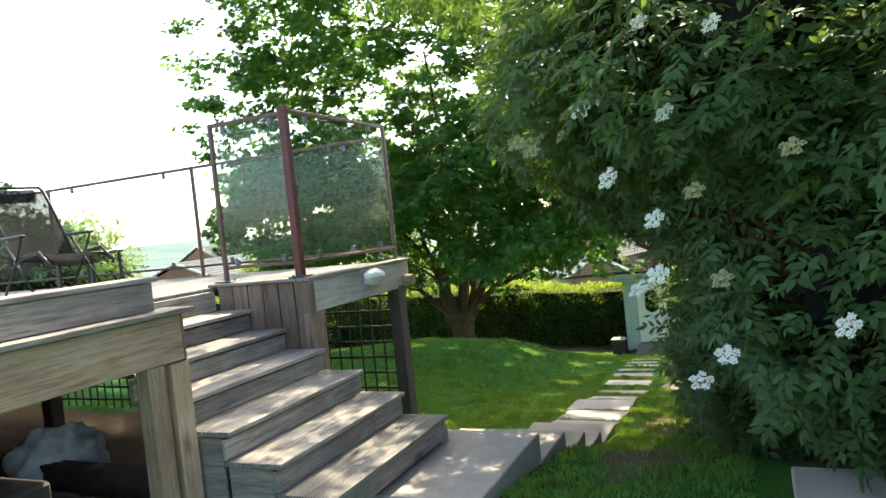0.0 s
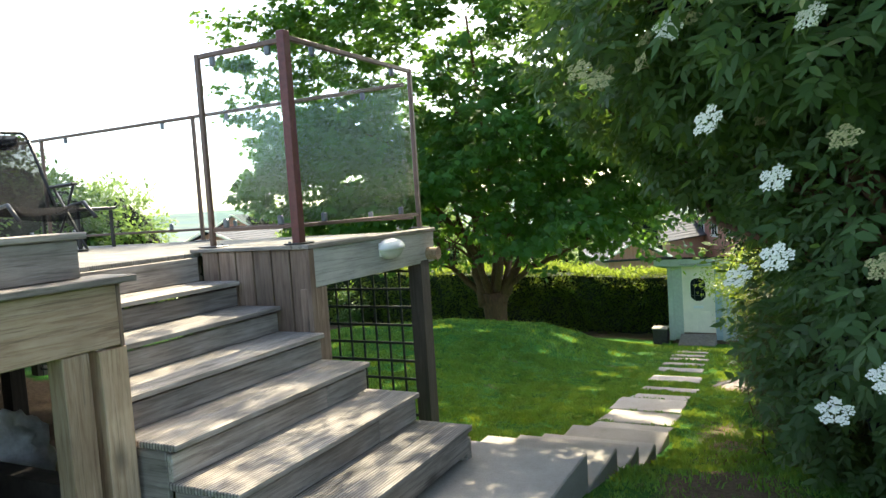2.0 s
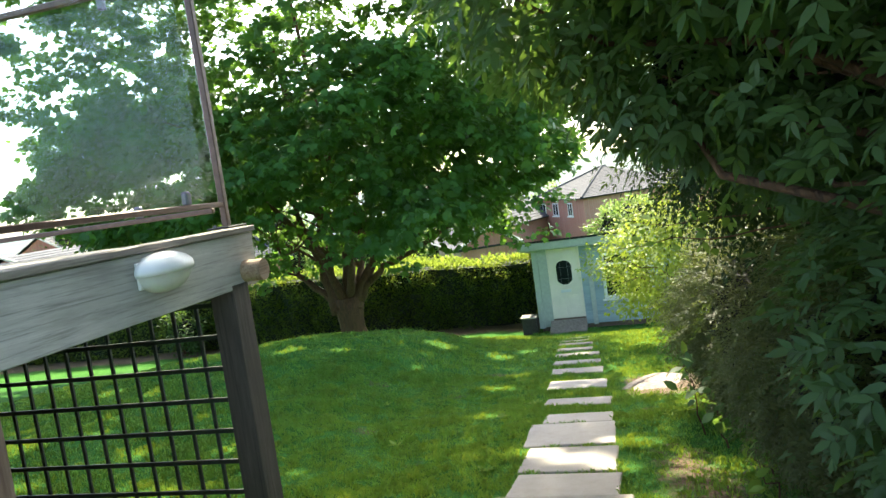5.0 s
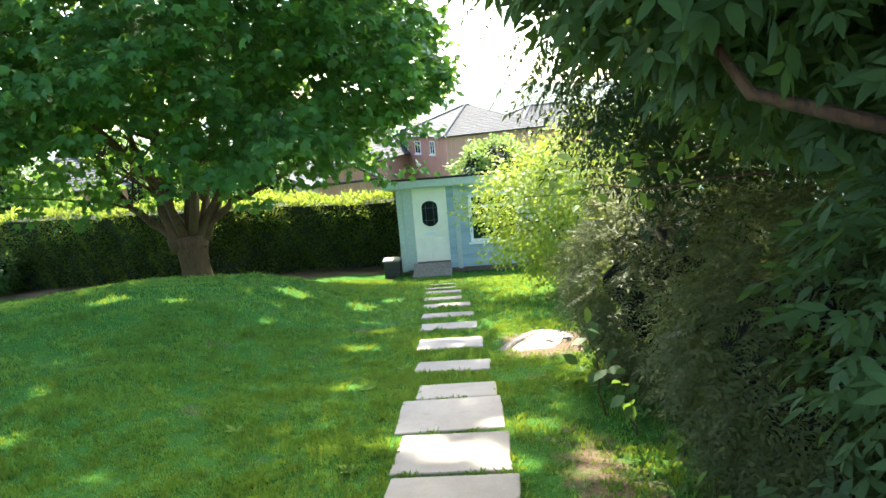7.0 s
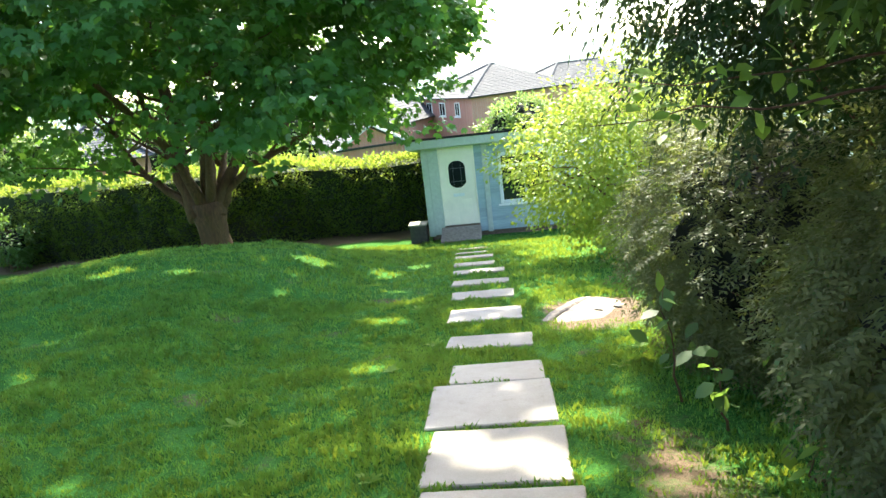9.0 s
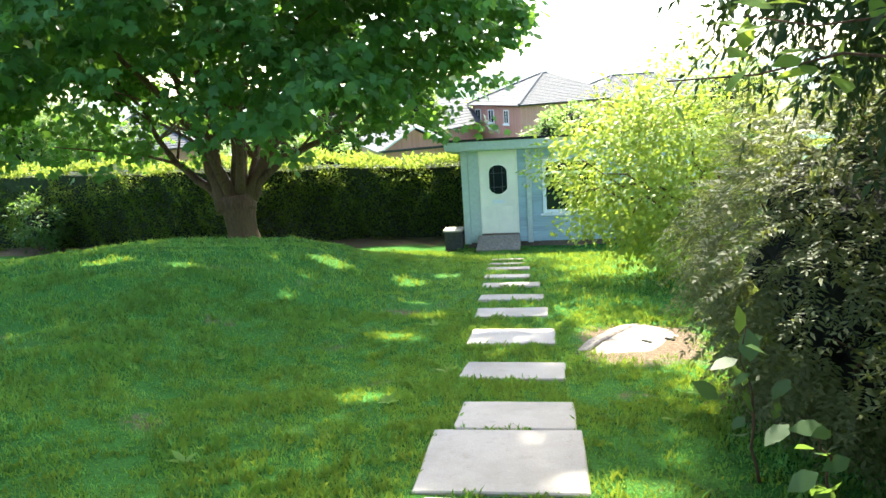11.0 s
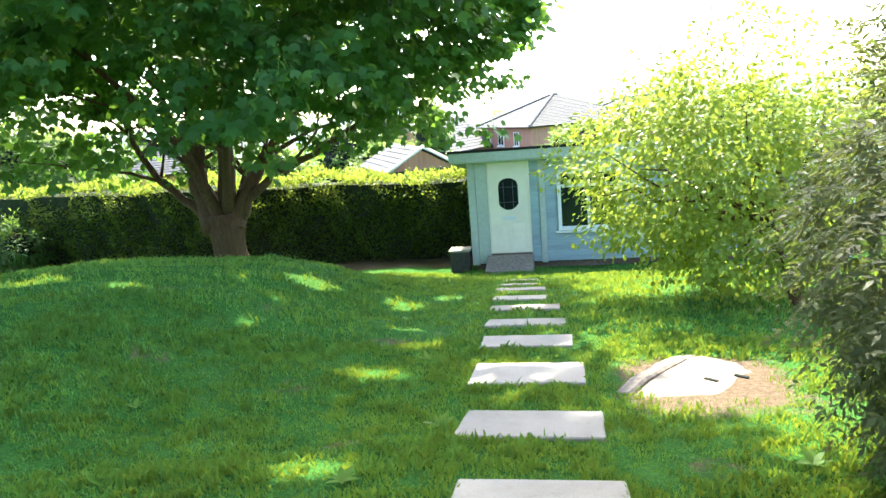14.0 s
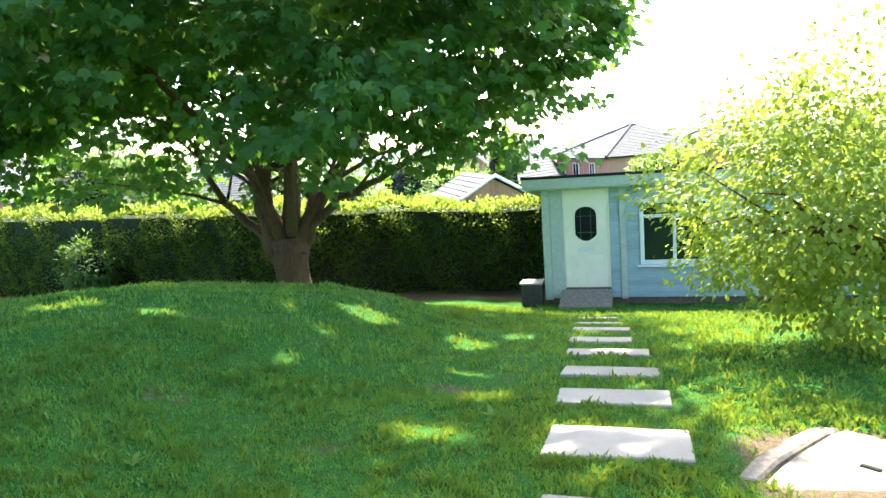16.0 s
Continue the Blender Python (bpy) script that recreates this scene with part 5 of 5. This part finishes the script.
shrub("garden_tree", "tall green tree beyond the deck edge", (-30, 22, -4), (-30, 22, 0.0), (2.4, 2.4, 3.0), 200, 60, 0.22, DIAMOND, leaf_far, 5, 55, core=0.75, inner=0.7, clump=0.6, cat="tree")
shrub("climber_bush", "dense ivy-like bush beside the deck railing", (-12, 7.5, -1), (-12, 7.5, 1.2), (1.6, 2.2, 1.8), 200, 60, 0.12, OVAL, leaf_elder, 5, 56, core=0.8, inner=0.75, clump=0.4)
for i, (xx, yy, hh) in enumerate(((-30, 60, 3), (-14, 70, 3.5), (14, 66, 4), (24, 58, 4), (-44, 52, 4), (12, 32, 2.8), (-38, 30, 3.2), (8, 90, 4), (-21, 72, 4), (-7, 84, 4.5), (-12, 52, 2.4), (-17, 46, 2.2), (-33, 66, 4.2), (1, 104, 5), (-60, 80, 5), (-24, 95, 4.5))):
    gz = float(ground_z(xx, yy))
    shrub("distant_tree", "distant rounded green garden tree", (xx, yy, gz), (xx, yy, gz + hh), (hh * 0.9, hh * 0.9, hh), 130, 46, 0.34, DIAMOND, leaf_far, 3, 60 + i, core=0.8, inner=0.75, clump=0.9, cat="tree")

# ---- houses beyond the hedge ----
brick = Mat("red_brick_wall", 0.9)
bt = brick.node("TexBrick", Scale=4.4, Mortar_Size=0.012)
bt.inputs["Color1"].default_value = (0.36, 0.15, 0.115, 1)
bt.inputs["Color2"].default_value = (0.45, 0.20, 0.155, 1)
bt.inputs["Mortar"].default_value = (0.32, 0.27, 0.22, 1)
brick.link(brick.coords(shift=False), bt.inputs["Vector"])
brick.color(brick.mix(brick.ramp(brick.noise(brick.coords(), 1.2, 4), [(0.4, (0, 0, 0)), (0.8, (0.4, 0.4, 0.4))]), bt.outputs["Color"], (0.46, 0.26, 0.21)))
brick = brick.m
tile_mat = Mat("grey_roof_tile", 0.8, 0, 0.2)
tv = tile_mat.noise(tile_mat.coords(), 6, 5)
tile_mat.color(tile_mat.objrand(tile_mat.ramp(tv, [(0.3, (0.045, 0.048, 0.058)), (0.7, (0.085, 0.09, 0.10))]), 0.8, 1.2))
tile_mat = tile_mat.m


def tile_rows(bm, a, b, c, d, rows):
    """Overlapping tile courses over the slope a, b (eave) and c, d (ridge above b, a)."""
    a, b, c, d = map(Vector, (a, b, c, d))
    nrm = (b - a).cross(d - a).normalized()
    lines = []
    for i in range(rows):
        t0, t1 = i / rows, (i + 1) / rows
        for t, h in ((t0, 0.0 if i == 0 else None), (t0, 0.035), (t1, 0.008)):
            if h is not None:
                lines.append([bm.verts.new(a.lerp(d, t) + nrm * h), bm.verts.new(b.lerp(c, t) + nrm * h)])
    for u, v in zip(lines, lines[1:]):
        bm.faces.new((u[0], u[1], v[1], v[0]))
    return bm


def house(x, yy, yaw, w, d, z0, eave, ridge, label, hip=True, windows=(), side=()):
    """A brick house: front to -y, w wide, d deep. Windows: (x, z, w, h) on the front."""
    h = thing("house", (0, 0, z0), label, "house")
    part("wall", box_bm(-w / 2, w / 2, 0, d, z0, eave, 0), brick, h)
    o = 0.35
    e = [(-w / 2 - o, -o), (w / 2 + o, -o), (w / 2 + o, d + o), (-w / 2 - o, d + o)]
    if hip:
        r = [(-w / 2 + min(w, d) / 2, d / 2), (w / 2 - min(w, d) / 2, d / 2)] if w >= d else [(0, min(w, d) / 2), (0, d - min(w, d) / 2)]
    E3 = [Vector((*p, eave)) for p in e]
    if hip:
        R3 = [Vector((*p, ridge)) for p in r]
        faces = [(E3[0], E3[1], R3[1], R3[0]), (E3[1], E3[2], R3[1], R3[1]), (E3[2], E3[3], R3[0], R3[1]), (E3[3], E3[0], R3[0], R3[0])] if w >= d else [(E3[0], E3[1], R3[0], R3[0]), (E3[1], E3[2], R3[1], R3[0]), (E3[2], E3[3], R3[1], R3[1]), (E3[3], E3[0], R3[0], R3[1])]
    else:
        R3 = [Vector((0, -o, ridge)), Vector((0, d + o, ridge))]
        faces = [(E3[1], E3[2], R3[1], R3[0]), (E3[3], E3[0], R3[0], R3[1])]
        for ya, yb in ((0, 0.1), (d - 0.1, d)):
            bm = bmesh.new()
            vs = [bm.verts.new(p) for p in ((-w / 2, ya, eave), (w / 2, ya, eave), (0, ya, ridge - 0.2), (-w / 2, yb, eave), (w / 2, yb, eave), (0, yb, ridge - 0.2))]
            for f in ((0, 1, 2), (5, 4, 3), (0, 3, 4, 1), (1, 4, 5, 2), (2, 5, 3, 0)):
                bm.faces.new([vs[k] for k in f])
            part("gable_wall", bm, brick, h)
        for s in (-1, 1):
            bm = bmesh.new()
            p, q = Vector((s * (w / 2 + o), -o - 0.03, eave - 0.12)), Vector((0, -o - 0.03, ridge - 0.10))
            vs = [bm.verts.new(k) for k in (p, q, q + Vector((0, 0, 0.2)), p + Vector((0, 0, 0.2)))]
            fc = bm.faces.new(vs)
            bmesh.ops.solidify(bm, geom=[fc], thickness=0.05)
            part("barge_board", bm, white_frame, h)
    for a, b, c, dd in faces:
        rows = max(5, int((Vector(c) - Vector(b)).length / 0.34))
        part("roof_slope", tile_rows(bmesh.new(), a, b, c, dd, rows), tile_mat, h, "courses of dark grey roof tiles")
    if hip:
        for p, q in ((E3[0], R3[0]), (E3[1], R3[1] if w >= d else R3[0])):
            part("hip_ridge", tube_bm([p + Vector((0, 0, 0.05)), q + Vector((0, 0, 0.05))], 0.1, 6), tile_mat, h)
        part("ridge", tube_bm([R3[0], R3[1]], 0.12, 6), tile_mat, h)
    for wx, wz, ww, wh in windows:
        wdw = box("window", wx - ww / 2, wx + ww / 2, -0.03, 0.05, wz - wh / 2, wz + wh / 2, white_frame, h, "white-framed house window")
        box("pane", wx - ww / 2 + 0.13, wx - 0.06, -0.04, -0.031, wz - wh / 2 + 0.08, wz + wh / 2 - 0.08, dark_glass, wdw, bev=0)
        box("pane", wx + 0.06, wx + ww / 2 - 0.13, -0.04, -0.031, wz - wh / 2 + 0.08, wz + wh / 2 - 0.08, dark_glass, wdw, bev=0)
        box("sill", wx - ww / 2 - 0.1, wx + ww / 2 + 0.1, -0.1, -0.031, wz - wh / 2 - 0.12, wz - wh / 2 - 0.002, white_frame, wdw, bev=0)
    for s in (-1, 1):
        part("gutter", tube_bm([(s * (w / 2 + o), -o, eave - 0.03), (s * (w / 2 + o), d + o, eave - 0.03)], 0.07, 6), black_metal, h)
    part("gutter", tube_bm([(-w / 2 - o, -o, eave - 0.03), (w / 2 + o, -o, eave - 0.03)], 0.07, 6), black_metal, h)
    h.matrix_world = pose(x, yy, z0, 0, 0, yaw)
    return h


house(-5.03, 63.9, -60, 9.0, 9.4, -9.5, -1.5, 0.75, "red brick house with hipped grey tiled roof", True, ((-3.4, -2.45, 1.15, 1.1), (-0.8, -2.45, 1.15, 1.1), (2.0, -2.45, 0.9, 1.1)))
house(1.5, 76, -60, 9, 14, -11, -2.3, 0.05, "long brick house with dark tiled roof", True)
house(-7.55, 42.0, 25, 3.3, 7, -6.5, -2.65, -1.5, "low brick garage with tiled gable roof", False)
house(-12.6, 60, -20, 7, 9, -8.5, -3.0, -0.4, "brick house with steep slate roof behind trees", False, ((1.0, -4.2, 0.9, 1.0),))
house(-26.2, 47, 30, 6.4, 8, -7, -2.4, -0.1, "brick house with blue-grey hipped roof", True, ((1.0, -3.7, 1.0, 1.0),))
house(-45, 49, 20, 9, 8, -7, -1.7, 1.5, "pale-roofed brick house beyond the trees", False)
house(-33, 34, 10, 10, 8, -5, -1.6, 0.6, "low red-roofed house below the deck", False)

# ---- white picket fence by the bank ----
fence = thing("white_fence", (7.0, 20, -1.6), "white-painted wooden ranch fence", "fence")
for zz in (-1.2, -1.0, -0.8):
    box("rail", 3.7, 12, 19.98, 20.01, zz - 0.045, zz + 0.045, white_frame, fence)
for k in range(14):
    xx = 3.8 + 0.6 * k
    box("post", xx - 0.04, xx + 0.04, 20.012, 20.09, float(ground_z(xx, 20)) - 0.1, -0.70, white_frame, fence)

# ---- grass blades ----
g = np.random.default_rng(77)


def blades(n, x0, x1, y0, y1, h, seed):
    q = np.random.default_rng(seed)
    x, yy = q.uniform(x0, x1, n), q.uniform(y0, y1, n)
    s = soil_amount(x, yy)
    dens = 0.5 + 0.25 * np.sin(x * 3.1 + np.sin(yy * 2.3) * 2) * np.sin(yy * 2.7 + x) + 0.3 * np.sin(x * 13 + 2.5 * np.sin(yy * 7)) * np.sin(yy * 11 + 2 * np.sin(x * 5))
    dens = np.clip(dens + 0.28 * np.sin(x * 21 + 2 * np.sin(yy * 17)) * np.sin(yy * 23 + 2 * np.sin(x * 9)), 0, 1)
    on_path = (x > -1.03) & (x < -0.07) & (yy < 6.65) & (yy > 2.5)
    keep = (q.random(n) > s * 1.05) & ~on_path & (q.random(n) < 0.25 + 0.75 * dens)
    for x0_, x1_, y0_, y1_ in (*STONES, (-0.05, 0.68, 10.95, 11.75)):
        keep &= ~((x > x0_ + 0.01) & (x < x1_ - 0.01) & (yy > y0_ + 0.01) & (yy < y1_ - 0.01))
    keep &= ~((x < -1.6) & (yy < 5.3)) & ~((x < -0.6) & (yy < 3.7))
    x, yy = x[keep], yy[keep]
    n = len(x)
    hh = h * q.uniform(0.5, 1.5, n) * (0.4 + 1.2 * dens[keep])
    a = q.uniform(0, 6.2832, n)
    wd = hh * 0.10 + 0.0016
    lean = hh * q.uniform(0.1, 0.9, n)
    b = q.uniform(0, 6.2832, n)
    z = ground_z(x, yy) - 0.004
    p = np.stack([x, yy, z], 1)
    sd = np.stack([np.cos(a) * wd, np.sin(a) * wd, 0 * a], 1)
    ld = np.stack([np.cos(b) * lean, np.sin(b) * lean, 0 * b], 1)
    up = np.stack([0 * a, 0 * a, hh], 1)
    vv = np.stack([p - sd, p + sd, p + sd * 0.7 + up * 0.6 + ld * 0.35, p + up * 0.92 + ld, p - sd * 0.7 + up * 0.6 + ld * 0.35], 1)
    return vv.reshape(-1, 3)


gv_ = np.concatenate([blades(260000, -4.6, 1.4, 5.2, 12.5, 0.031, 1), blades(26000, -0.1, 1.3, 2.6, 6.5, 0.034, 2), blades(190000, -12, 3.4, 11.8, 21.8, 0.040, 3), blades(120000, -10, -4.4, 5.6, 12.2, 0.036, 4)])
gf_ = np.arange(len(gv_)).reshape(-1, 5)
gr = mesh_ob("grass", poly_mesh("grass", gv_, gf_), grass_mat)
tagged(gr, "short green lawn grass with uneven tufts", "grass", kind="stuff")
